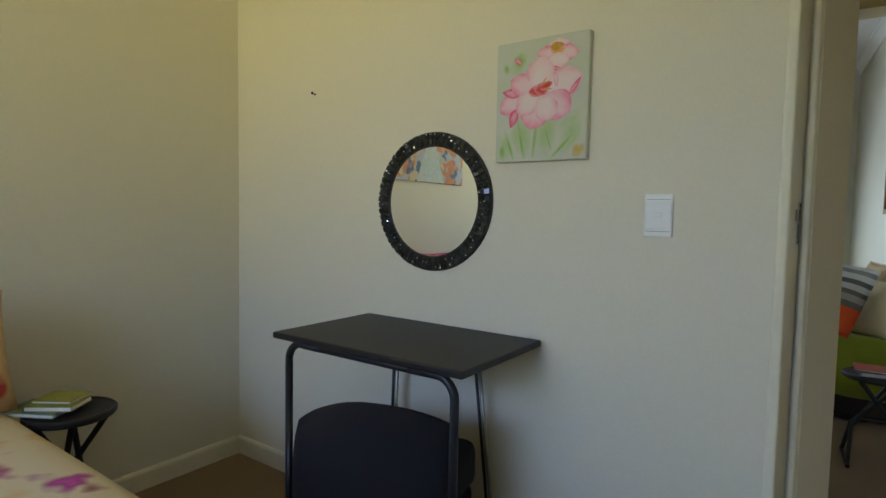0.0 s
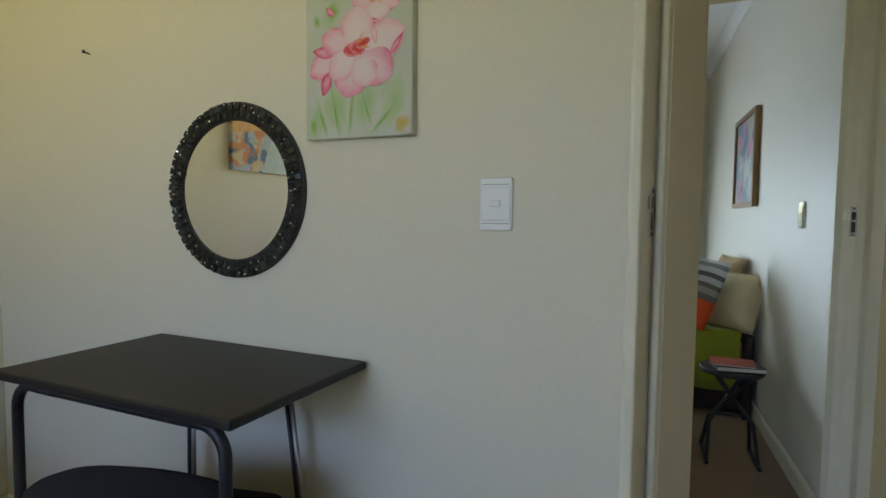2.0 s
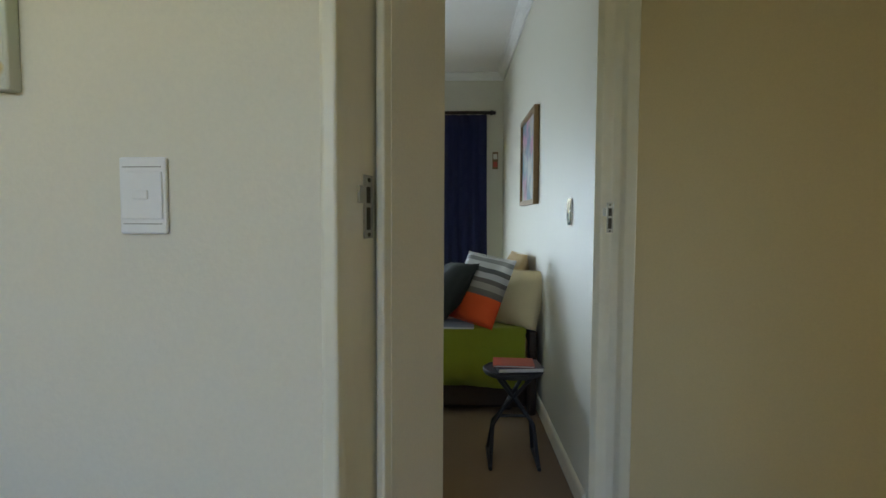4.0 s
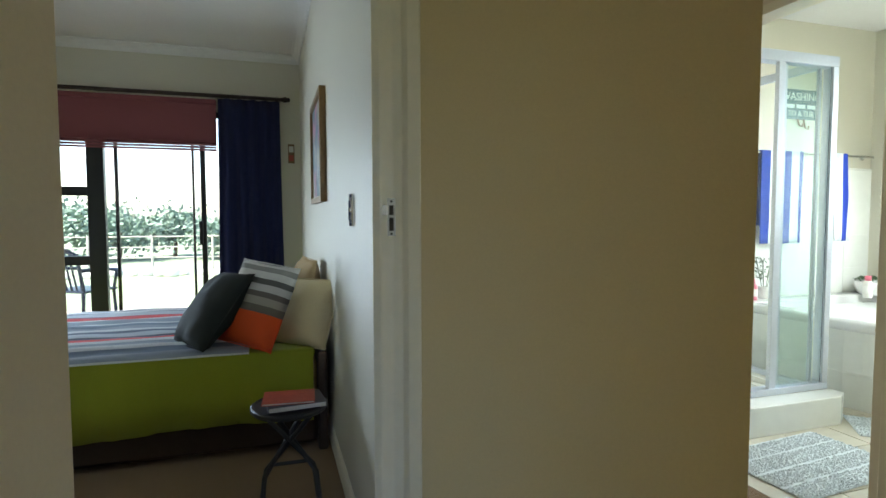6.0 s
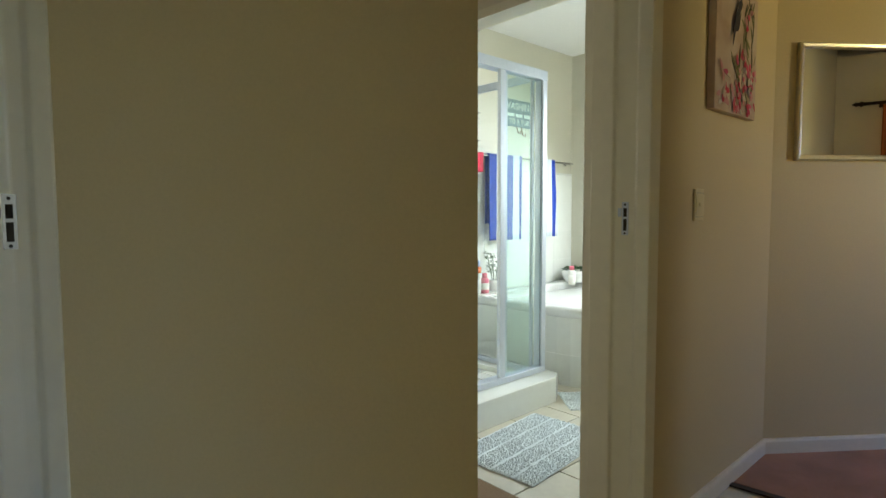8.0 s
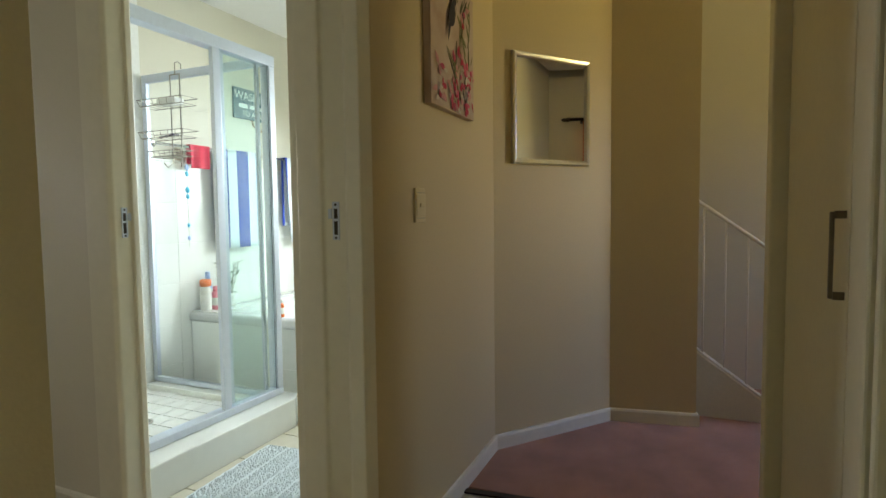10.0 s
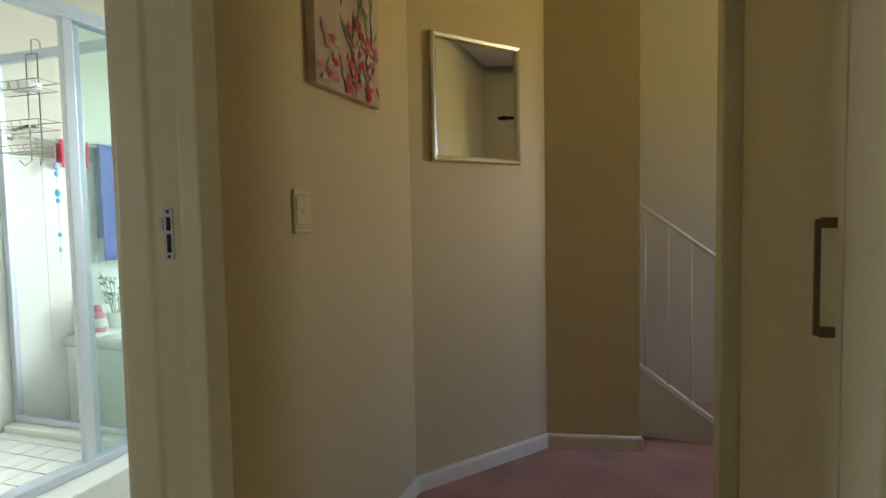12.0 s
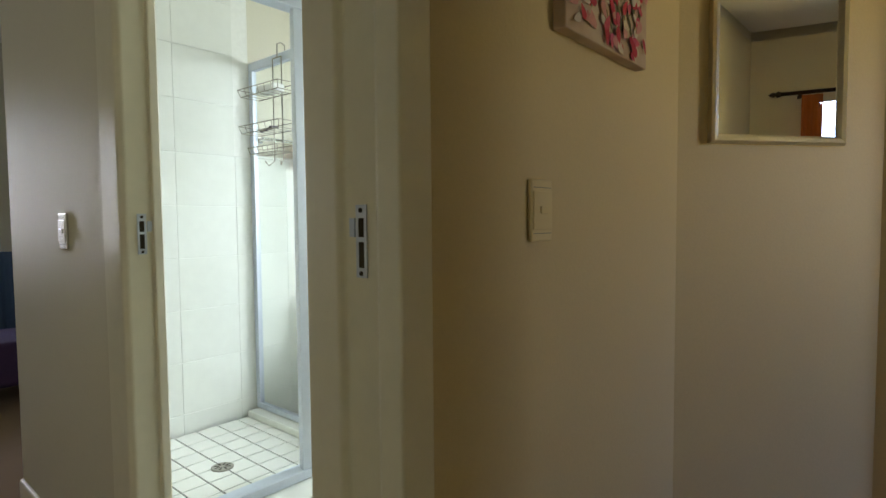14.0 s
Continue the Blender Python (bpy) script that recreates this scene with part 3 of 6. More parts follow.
# doorway of the main bedroom
frame_post("door_frame_3", hpoly((3.035, 2.795), (3.032, 2.715), (3.044, 2.708), (3.044, 2.640), (3.036, 2.632), (3.036, 2.588), (3.100, 2.588), (3.104, 2.602), (3.06, 2.61), (3.07, 2.795)), "cream gloss painted door frame of the main bedroom")
strike_plate(hpose(3.043, 2.672, 1.085, -90), M_ALU)
frame_post("door_frame_3_left", hpoly((2.222, 2.592), (2.26, 2.61), (2.26, 2.80), (2.235, 2.82), (2.22, 2.62)), "cream gloss painted door frame")
# bathroom doorway
frame_post("door_frame_4", hpoly((3.045, 3.72), (3.045, 3.60), (3.058, 3.588), (3.118, 3.588), (3.118, 3.575), (3.142, 3.575), (3.142, 3.70), (3.06, 3.71)), "cream gloss painted bathroom door frame")
strike_plate(hpose(3.092, 3.586, 1.085, 0) @ Matrix.Scale(-1, 4, (1, 0, 0)), M_ALU)
structure("door_frame_4_head", prism(hpoly((3.045, 2.83), (3.142, 2.83), (3.142, 3.588), (3.045, 3.588)), HEAD - 0.035, HEAD - 0.001), M_FRAME, "cream painted head of the bathroom door frame")
frame_post("door_frame_4_right", hpoly((3.07, 2.812), (3.142, 2.812), (3.142, 2.845), (3.07, 2.845)), "cream painted door frame")


def switch(m, material, label, w=0.072, h=0.112, group="light switches"):
    """A light switch on a wall: faces -y."""
    t = thing("light_switch", label, "light switch", m, group)
    part("plate", box(-w / 2, w / 2, -0.009, 0.0, -h / 2, h / 2, 0.003), material, t)
    part("rocker_panel", box(-w / 2 + 0.004, w / 2 - 0.004, -0.012, -0.0085, -h * 0.31, h * 0.31, 0.0015), material, t)
    part("rocker", box(-0.012, 0.012, -0.0155, -0.0115, -0.006, 0.008, 0.002), material, t)
    for z in (h * 0.37, -h * 0.37):
        part("seam", box(-w / 2 + 0.006, w / 2 - 0.006, -0.0098, -0.0088, z - 0.0007, z + 0.0007), M_STEEL, t)
    return t


switch(pose(0.384, 2.04, 1.118), M_PLASTIC, "white plastic light switch on the cream bedroom wall")
switch(hpose(1.495, 3.50, 1.115, -90), M_CHROME, "shiny plated light switch on the second bedroom wall")
switch(hpose(3.402, 2.600, 1.13), M_CREAM_PLASTIC, "cream plastic light switch on the hall wall")
switch(hpose(3.06, 4.10, 1.09, -90), M_CHROME, "shiny plated light switch beside the bathroom door")

# nail in the wall
t = thing("nail", "small dark nail in the cream bedroom wall", "nail", pose(-0.927, 2.04, 1.571))
part("shank", tube([(0, 0, 0), (0, -0.018, 0.003)], 0.0025, 8), M_HOLE, t)
part("head", tube([(0, -0.017, 0.003), (0, -0.02, 0.003)], 0.0055, 10), M_HOLE, t)


# ---- room one: desk, chair ----
def arc(center, r, a0, a1, n, axis_a, axis_b):
    c, aa, bb = Vector(center), Vector(axis_a), Vector(axis_b)
    return [c + aa * r * math.cos(radians(a0 + (a1 - a0) * k / n)) + bb * r * math.sin(radians(a0 + (a1 - a0) * k / n)) for k in range(n + 1)]


def desk():
    t = thing("desk", "small black desk with bent tube legs against the wall", "desk", pose(-0.275, 1.812, 0))
    w, d, z = 0.345, 0.215, 0.745
    part("tabletop", box(-w, w, -d, d, z - 0.02, z, 0.005), M_BLACK, t)
    for s in (-1, 1):
        x = s * (w - 0.03) + (0.012 if s < 0 else -0.01)
        pts = [(x, -d + 0.03, 0.0), (x, -d + 0.03, z - 0.085)]
        pts += arc((x - s * 0.055, -d + 0.03, z - 0.085), 0.055, 0, 85, 6, (s, 0, 0), (0, 0, 1))
        pts.append((x - s * 0.14, -d + 0.03, z - 0.031))
        part("leg", tube(pts, 0.0115, 10), M_BLACK_METAL, t, "black bent steel tube leg", True)
        part("foot_cap", lathe([(0, 0), (0.0145, 0), (0.0145, 0.025), (0.012, 0.028), (0, 0.028)], 12), M_BLACK, t).location = (x, -d + 0.03, 0)
    for s, q in ((-1, 0.145), (1, 0.165)):
        part("rear_leg", tube([(s * q, d - 0.07, z - 0.02), (s * q + s * 0.06, d - 0.02, 0.0)], 0.006, 8), M_STEEL, t, "thin slanted steel rear leg", True)
        part("rear_leg_bar", tube([(s * q - 0.014, d - 0.07, z - 0.02), (s * q + s * 0.06 - 0.014, d - 0.025, 0.0)], 0.005, 8), M_BLACK_METAL, t, "thin black rear leg", True)
    part("cross_bar", tube([(-w + 0.14, -d + 0.03, z - 0.031), (w - 0.14, -d + 0.03, z - 0.031)], 0.0115, 8), M_BLACK_METAL, t)


def tub_chair():
    t = thing("tub_chair", "black fabric tub chair pushed under the desk", "chair", pose(-0.265, 1.72, 0, 0, 0, 13))
    bm = bm_new()
    # curved back shell, rounded top
    n, rows = 20, 10
    inner, outer = [], []
    for i in range(n + 1):
        a = 2 * i / n - 1
        x = 0.238 * a
        bend = 0.05 * a * a
        top = 0.610 - 0.065 * abs(a - 0.2) ** 2.3
        fo, fi = [], []
        for j in range(rows + 1):
            z = 0.08 + (top - 0.08) * j / rows
            lip = 0.03 * (j / rows) ** 8
            fo.append(bm.verts.new((x, -0.17 + bend + lip, z)))
            fi.append(bm.verts.new((x * 0.94, -0.095 + bend - lip, z)))
        outer.append(fo)
        inner.append(fi)
    for g, flip in ((outer, 0), (inner, 1)):
        for i in range(n):
            for j in range(rows):
                f = (g[i][j], g[i + 1][j], g[i + 1][j + 1], g[i][j + 1])
                bm.faces.new(f[::-1] if flip else f)
    for i in range(n):
        bm.faces.new((outer[i][rows], outer[i + 1][rows], inner[i + 1][rows], inner[i][rows]))
        bm.faces.new((outer[i + 1][0], outer[i][0], inner[i][0], inner[i + 1][0]))
    for i in (0, n):
        for j in range(rows):
            bm.faces.new((outer[i][j], outer[i][j + 1], inner[i][j + 1], inner[i][j]))
    part("backrest", bm, M_BLACK_CLOTH, t, "", True)
    part("seat", box(-0.225, 0.225, -0.09, 0.17, 0.30, 0.44, 0.035, 4), M_BLACK_CLOTH, t, "", True)
    part("seat_base", box(-0.215, 0.215, -0.09, 0.16, 0.08, 0.30, 0.02), M_BLACK_CLOTH, t)
    for sx in (-0.2, 0.2):
        for sy in (-0.11, 0.15):
            part("leg", lathe([(0, 0), (0.016, 0), (0.022, 0.085), (0, 0.085)], 12), M_DARK_WOOD, t).location = (sx, sy, 0)


desk()
tub_chair()


# ---- round mosaic mirror ----
def mosaic_mirror():
    t = thing("round_mirror", "round wall mirror in a black mosaic glass frame", "mirror", pose(-0.345, 2.04, 1.152))
    ro, ri, rm = 0.232, 0.187, 0.210
    bm = lathe([(ri - 0.004, 0), (ro, 0), (ro, 0.010), (ro - 0.006, 0.014), (ri - 0.004, 0.014), (ri - 0.004, 0.0)], 72)
    bmesh.ops.rotate(bm, matrix=Matrix.Rotation(math.pi / 2, 3, "X"), verts=bm.verts[:])
    part("backing", bm, M_BLACK, t)
    bm = lathe([(0, 0.010), (ri, 0.010), (ri, 0.004), (0, 0.004)], 72)
    bmesh.ops.rotate(bm, matrix=Matrix.Rotation(math.pi / 2, 3, "X"), verts=bm.verts[:])
    part("mirror_glass", bm, M_MIRROR, t, "clear silvered glass")
    n = 62
    outer = finish("mosaic_tile", box(-0.0095, 0.0095, -0.004, 0.003, -0.0105, 0.0105, 0.0022, 1), M_BLACK_GLASS)
    inner = finish("mosaic_bead", box(-0.0075, 0.0075, -0.005, 0.003, -0.0105, 0.0105, 0.003, 1), M_BLACK_GLASS)
    # tiny chrome chips added as ready-made glints on the black glass
    spark = finish("mosaic_glint", box(-0.0022, 0.0022, -0.003, 0.002, -0.0026, 0.0026, 0.0008, 1), M_CHROME)
    rng = random.Random(4)
    for k in range(n):
        a = math.tau * k / n
        for mesh, r, name in ((outer, 0.2195, "mosaic_tile"), (inner, 0.1975, "mosaic_bead")):
            m = Matrix.Translation((r * math.sin(a), -0.016, r * math.cos(a))) @ Matrix.Rotation(a, 4, "Y") @ Matrix.Rotation(rng.uniform(-0.25, 0.25), 4, "X") @ Matrix.Rotation(rng.uniform(-0.25, 0.25), 4, "Z")
            piece(name, mesh, t, m)
        if rng.random() < 0.85:
            b, r = a + rng.uniform(-0.05, 0.05), rng.uniform(0.192, 0.226)
            m = Matrix.Translation((r * math.sin(b), -0.0205, r * math.cos(b))) @ Matrix.Rotation(b, 4, "Y") @ Matrix.Rotation(rng.uniform(-0.5, 0.5), 4, "X") @ Matrix.Rotation(rng.uniform(-0.5, 0.5), 4, "Z")
            piece("mosaic_glint", spark, t, m)


mosaic_mirror()


# ---- pictures ----
def leaf_shape(length, width, n=10, tip=0.6):
    """Half-outline of a petal along +z, base at the origin, in the x-z plane."""
    left, right = [], []
    for k in range(n + 1):
        s = k / n
        w = width / 2 * math.sin(math.pi * s ** tip) ** 0.8
        left.append((-w, length * s))
        right.append((w, length * s))
    return left + right[::-1][1:-1]


def flat(poly, y, thick=0.0006):
    bm = bm_new()
    a = [bm.verts.new((x, y, z)) for x, z in poly]
    b = [bm.verts.new((x, y - thick, z)) for x, z in poly]
    bm.faces.new(b)
    for i in range(len(poly)):
        j = (i + 1) % len(poly)
        bm.faces.new((a[i], a[j], b[j], b[i]))
    return bm


def at(poly, x, z, turn, bound=None):
    c, s = math.cos(radians(turn)), math.sin(radians(turn))
    out = [(x + px * c + pz * s, z - px * s + pz * c) for px, pz in poly]
    if bound:
        out = [(max(-bound[0], min(bound[0], px)), max(-bound[1], min(bound[1], pz))) for px, pz in out]
    return out


def petal_paint(name, middle, between, edge, k0=0.16, k1=0.38, k2=0.58):
    """Watercolour that runs from the middle of a brush shape to its edge, in the shape's own unit square."""
    m = bpy.data.materials.new(name)
    m.use_nodes = True
    nt = m.node_tree
    b = nt.nodes["Principled BSDF"]
    tex = nt.nodes.new("ShaderNodeTexCoord")
    mp = nt.nodes.new("ShaderNodeMapping")
    mp.inputs["Location"].default_value = (0, 0, -0.46)
    mp.inputs["Scale"].default_value = (1.15, 0, 1.0)
    nt.links.new(tex.outputs["Object"], mp.inputs["Vector"])
    ln = nt.nodes.new("ShaderNodeVectorMath")
    ln.operation = "LENGTH"
    nt.links.new(mp.outputs[0], ln.inputs[0])
    n = nt.nodes.new("ShaderNodeTexNoise")
    n.inputs["Scale"].default_value, n.inputs["Detail"].default_value = 2.6, 4
    info = nt.nodes.new("ShaderNodeObjectInfo")
    n.noise_dimensions = "4D"
    wv = nt.nodes.new("ShaderNodeMath")
    wv.operation, wv.inputs[1].default_value = "MULTIPLY", 30.0
    nt.links.new(info.outputs["Random"], wv.inputs[0])
    nt.links.new(wv.outputs[0], n.inputs["W"])
    nt.links.new(tex.outputs["Object"], n.inputs["Vector"])
    mix = nt.nodes.new("ShaderNodeMath")
    mix.operation, mix.inputs[1].default_value = "MULTIPLY_ADD", 0.7
    nt.links.new(n.outputs[0], mix.inputs[0])
    nt.links.new(ln.outputs["Value"], mix.inputs[2])
    off = nt.nodes.new("ShaderNodeMath")
    off.operation, off.inputs[1].default_value = "SUBTRACT", 0.35
    nt.links.new(mix.outputs[0], off.inputs[0])
    ramp = nt.nodes.new("ShaderNodeValToRGB")
    e = ramp.color_ramp.elements
    e[0].position, e[0].color = k0, (*middle, 1)
    e[1].position, e[1].color = k2, (*edge, 1)
    c = e.new(k1)
    c.color = (*between, 1)
    nt.links.new(off.outputs[0], ramp.inputs[0])
    nt.links.new(ramp.outputs[0], b.inputs["Base Color"])
    b.inputs["Roughness"].default_value = 0.75
    return m


def flower_canvas():
    t = thing("flower_canvas", "stretched canvas painted with a large pink flower", "picture", pose(0.047, 2.04, 1.447))
    w, h = 0.144, 0.176
    ground = (0.60, 0.60, 0.51)
    part("canvas", box(-w, w, -0.024, 0, -h, h, 0.003), blotched("pale_canvas_wash", ground, [(0.50, (0.57, 0.60, 0.46), 1.0), (0.62, (0.52, 0.58, 0.40), 5.0)], 9, 0.75, 0.10), t)
    layer = [0.0243]

    def stroke(name, x, z, l, wd, a, paint, tip=0.75):
        """A brush shape from (x, z), l long, kept inside the canvas by its length."""
        layer[0] += 0.00009
        shape = [(px * 0.9999, pz) for px, pz in leaf_shape(1, 1, 12, tip)]
        ob = part(name, flat(shape, 0, 0.0003), paint, t)
        ob.matrix_local = Matrix.Translation((x, -layer[0], z)) @ Matrix.Rotation(radians(a), 4, "Y") @ Matrix.Diagonal((wd, 1, l, 1))

    wash = petal_paint("green_wash", (0.42, 0.56, 0.26), (0.50, 0.58, 0.36), ground, 0.05, 0.28, 0.46)
    ochre = petal_paint("ochre_wash", (0.60, 0.42, 0.10), (0.58, 0.48, 0.24), ground, 0.05, 0.28, 0.46)
    for x, z, l, wd, a in ((-0.105, -0.173, 0.09, 0.065, 0), (-0.045, -0.173, 0.145, 0.10, -6), (0.02, -0.173, 0.15, 0.10, 3), (0.085, -0.165, 0.15, 0.09, 10), (-0.085, 0.07, 0.09, 0.06, 22)):
        stroke("painted_wash", x, z, l, wd, a, wash, 0.6)
    stroke("painted_wash", 0.118, -0.172, 0.05, 0.048, 0, ochre, 0.8)
    green = petal_paint("leaf_paint", (0.30, 0.46, 0.12), (0.40, 0.54, 0.24), (0.50, 0.58, 0.38), 0.1, 0.3, 0.5)
    for x, z, l, wd, a in ((-0.02, -0.172, 0.15, 0.014, 6), (-0.045, -0.172, 0.13, 0.016, -12), (0.035, -0.172, 0.125, 0.012, 46), (0.04, -0.15, 0.09, 0.010, -18), (-0.115, -0.172, 0.055, 0.03, -8), (-0.08, -0.172, 0.10, 0.014, -20), (-0.075, 0.095, 0.05, 0.045, 20), (-0.105, 0.085, 0.035, 0.022, -20)):
        stroke("painted_leaf", x, z, l, wd, a, green)
    white, pink, red = (0.84, 0.68, 0.67), (0.84, 0.38, 0.49), (0.74, 0.06, 0.15)
    pale = petal_paint("pale_pink_paint", white, (0.84, 0.60, 0.62), (0.83, 0.34, 0.46), 0.22, 0.42, 0.62)
    rose = petal_paint("rose_paint", (0.84, 0.60, 0.63), (0.84, 0.44, 0.53), (0.80, 0.22, 0.36), 0.20, 0.40, 0.60)
    deep = petal_paint("deep_pink_paint", pink, (0.78, 0.20, 0.30), red)
    stroke("painted_petal", -0.062, 0.108, 0.030, 0.016, -50, deep)
    # the smaller flower behind
    for x, z, l, wd, a, mm, tip in ((0.052, 0.118, 0.048, 0.080, 5, pale, 1.0), (0.050, 0.126, 0.064, 0.042, -86, rose, 0.9), (0.050, 0.126, 0.066, 0.048, 97, rose, 0.9)):
        stroke("painted_petal", x, z, l, wd, a, mm, tip)
    orange = petal_paint("orange_paint", (0.72, 0.30, 0.04), (0.76, 0.38, 0.12), (0.82, 0.48, 0.40), 0.12, 0.32, 0.52)
    stroke("painted_centre", 0.030, 0.134, 0.045, 0.026, 92, orange)
    stroke("painted_petal", 0.052, 0.127, 0.050, 0.068, 178, pale, 1.0)
    stroke("painted_petal", 0.034, 0.088, 0.034, 0.012, 112, deep)
    # the large flower, from the back petals to the front ones
    for x, z, l, wd, a, mm, tip in ((-0.055, 0.020, 0.089, 0.062, -123, rose, 1.2), (-0.060, 0.020, 0.064, 0.028, -79, deep, 0.8), (-0.075, -0.022, 0.056, 0.030, -162, deep, 0.8),
                                    (-0.018, 0.028, 0.086, 0.066, -65, rose, 1.2), (0.0, 0.018, 0.134, 0.088, 73, pale, 1.4), (0.088, 0.002, 0.060, 0.014, 36, deep, 0.9),
                                    (0.0, 0.014, 0.110, 0.092, 121, rose, 1.4), (0.0, 0.010, 0.098, 0.088, -163, rose, 1.4), (0.0, 0.010, 0.080, 0.074, 150, pale, 1.3),
                                    (0.0, 0.020, 0.090, 0.070, -126, pale, 1.3), (0.0, 0.015, 0.107, 0.088, 1, pale, 1.3), (0.052, 0.030, 0.048, 0.014, -8, rose, 0.9)):
        stroke("painted_petal", x, z, l, wd, a, mm, tip)
    core = petal_paint("red_orange_paint", (0.68, 0.05, 0.03), (0.72, 0.09, 0.09), (0.80, 0.30, 0.34), 0.1, 0.32, 0.52)
    for x, z, l, wd, a in ((-0.035, 0.022, 0.065, 0.034, 84), (-0.002, 0.012, 0.038, 0.045, 20), (0.0, 0.03, 0.042, 0.024, 70)):
        stroke("painted_centre", x, z, l, wd, a, core)
    gold = mat("golden_stamen_paint", (0.66, 0.34, 0.05), 0.75, vary=0.3, grain=90)
    for x, z, l, wd, a in ((0.005, 0.038, 0.028, 0.004, 65), (0.01, 0.03, 0.03, 0.004, 100), (0.008, 0.045, 0.022, 0.003, 40), (0.03, 0.142, 0.042, 0.022, 84)):
        stroke("painted_stamen", x, z, l, wd, a, gold)


flower_canvas()


# ---- second bedroom: sliding door, curtain, blind ----
def sliding_door():
    t = thing("sliding_door", "dark bronze aluminium sliding door with clear panes", "sliding door", hpose(0, 6.80))
    z1 = 2.0

    def bar(name, u0, u1, za, zb, y0=-0.03, y1=0.02):
        part(name, box(u0, u1, y0, y1, za, zb, 0.003), M_ALU_DARK, t)
    bar("head_track", -1.4, 1.05, z1 - 0.05, z1)
    bar("bottom_track", -1.4, 1.05, 0.0, 0.05)
    bar("jamb", -1.4, -1.35, 0.05, z1 - 0.05)
    bar("jamb", 1.0, 1.05, 0.05, z1 - 0.05)
    bar("stile", -0.20, -0.075, 0.05, z1 - 0.05, -0.04, 0.03)
    bar("stile", -0.015, 0.012, 0.05, z1 - 0.05, 0.03, 0.055)
    bar("stile", 0.58, 0.60, 0.05, z1 - 0.05, 0.03, 0.055)
    bar("stile", 0.655, 0.695, 0.05, z1 - 0.05)
    bar("transom", -1.35, -0.20, 1.27, 1.345)
    bar("transom", -1.35, -0.20, 0.70, 0.775)
    for u0, u1, za, zb in ((-1.35, -0.20, 1.345, 1.95), (-1.35, -0.20, 0.775, 1.27), (-1.35, -0.20, 0.05, 0.70), (-0.075, 0.655, 0.05, 1.95), (0.695, 1.0, 0.05, 1.95)):
        p = part("pane", box(u0, u1, -0.004, 0.002, za, zb), M_GLASS, t, "clear glass pane")
        p.visible_shadow = False
    h = part("handle", box(0.640, 0.668, -0.062, -0.03, 0.86, 1.06, 0.004), M_ALU_DARK, t, "black pull handle")


sliding_door()


def wave_cloth(width, z0, z1, folds, depth, flare=0.0, nx=70, nz=14, seed=0):
    """A hanging cloth in the x-z plane with soft folds, with thickness."""
    bm = bm_new()
    sheets = []
    for off in (-0.003, 0.003):
        g = []
        for i in range(nx + 1):
            row = []
            for j in range(nz + 1):
                a, b = i / nx, j / nz
                wob = noise.noise(Vector((a * 4 + seed, b * 1.5, 0))) * 0.5
                y = depth * math.sin(a * folds * math.tau + wob) * (0.55 + 0.45 * (1 - b)) + off
                x = (a - 0.5) * width * (1 + flare * (1 - b) ** 1.5)
                row.append(bm.verts.new((x, y, z0 + (z1 - z0) * b)))
            g.append(row)
        sheets.append(g)
    for k, g in enumerate(sheets):
        for i in range(nx):
            for j in range(nz):
                f = (g[i][j], g[i + 1][j], g[i + 1][j + 1], g[i][j + 1])
                bm.faces.new(f if k == 0 else f[::-1])
    a, b = sheets
    for i in range(nx):
        bm.faces.new((a[i][0], a[i + 1][0], b[i + 1][0], b[i][0]))
        bm.faces.new((a[i][nz], a[i + 1][nz], b[i + 1][nz], b[i][nz]))
    for j in range(nz):
        bm.faces.new((a[0][j], a[0][j + 1], b[0][j + 1], b[0][j]))
        bm.faces.new((a[nx][j], a[nx][j + 1], b[nx][j + 1], b[nx][j]))
    return bm


t = thing("curtain", "navy cloth curtain drawn to the side of the sliding door", "curtain", hpose(1.07, 6.62))
part("cloth", wave_cloth(0.50, 0.03, 2.09, 5, 0.028, 0.10), M_NAVY, t, "", True)
for k in range(6):
    part("ring", tube([(0.09 * k - 0.22 + 0.0 * a, 0.026 * math.cos(a), 2.105 + 0.026 * math.sin(a)) for a in [math.tau * q / 12 for q in range(12)]], 0.004, 6, True), M_DARK_WOOD, t)
t = thing("curtain_rod", "dark wooden curtain rod above the sliding door", "curtain rod", hpose(0, 6.62, 2.11))
part("rod", tube([(-1.75, 0, 0), (1.36, 0, 0)], 0.016, 12), M_DARK_WOOD, t, "", True)
part("finial", lathe([(0, 0), (0.02, 0), (0.026, 0.015), (0.02, 0.03), (0.014, 0.035), (0.022, 0.05), (0, 0.06)], 14), M_DARK_WOOD, t, "", True).matrix_local = Matrix.Translation((1.35, 0, 0)) @ Matrix.Rotation(math.pi / 2, 4, "Y")
for x in (-1.6, 1.30):
    part("bracket", box(x - 0.012, x + 0.012, 0.0, 0.13, -0.03, -0.012, 0.002), M_DARK_WOOD, t)

t = thing("roman_blind", "dusty red cloth blind half raised over the sliding door", "blind", hpose(-0.32, 6.70))
part("cloth", box(-1.12, 1.12, -0.008, 0.0, 1.70, 2.07, 0.002), M_BLIND, t)
for k in range(4):
    part("fold", box(-1.12, 1.12, -0.028 - 0.003 * k, -0.009, 1.655 + 0.022 * k, 1.672 + 0.022 * k, 0.005), M_BLIND, t)
part("head_rail", box(-1.12, 1.12, -0.03, 0.04, 2.05, 2.09, 0.003), M_BLIND, t)

t = thing("wall_plaque", "small reddish brown plaque on the wall beside the curtain", "plaque", hpose(1.415, 6.75, 1.66))
part("board", box(-0.028, 0.028, -0.012, 0, -0.085, 0.085, 0.003), M_GOLD, t)
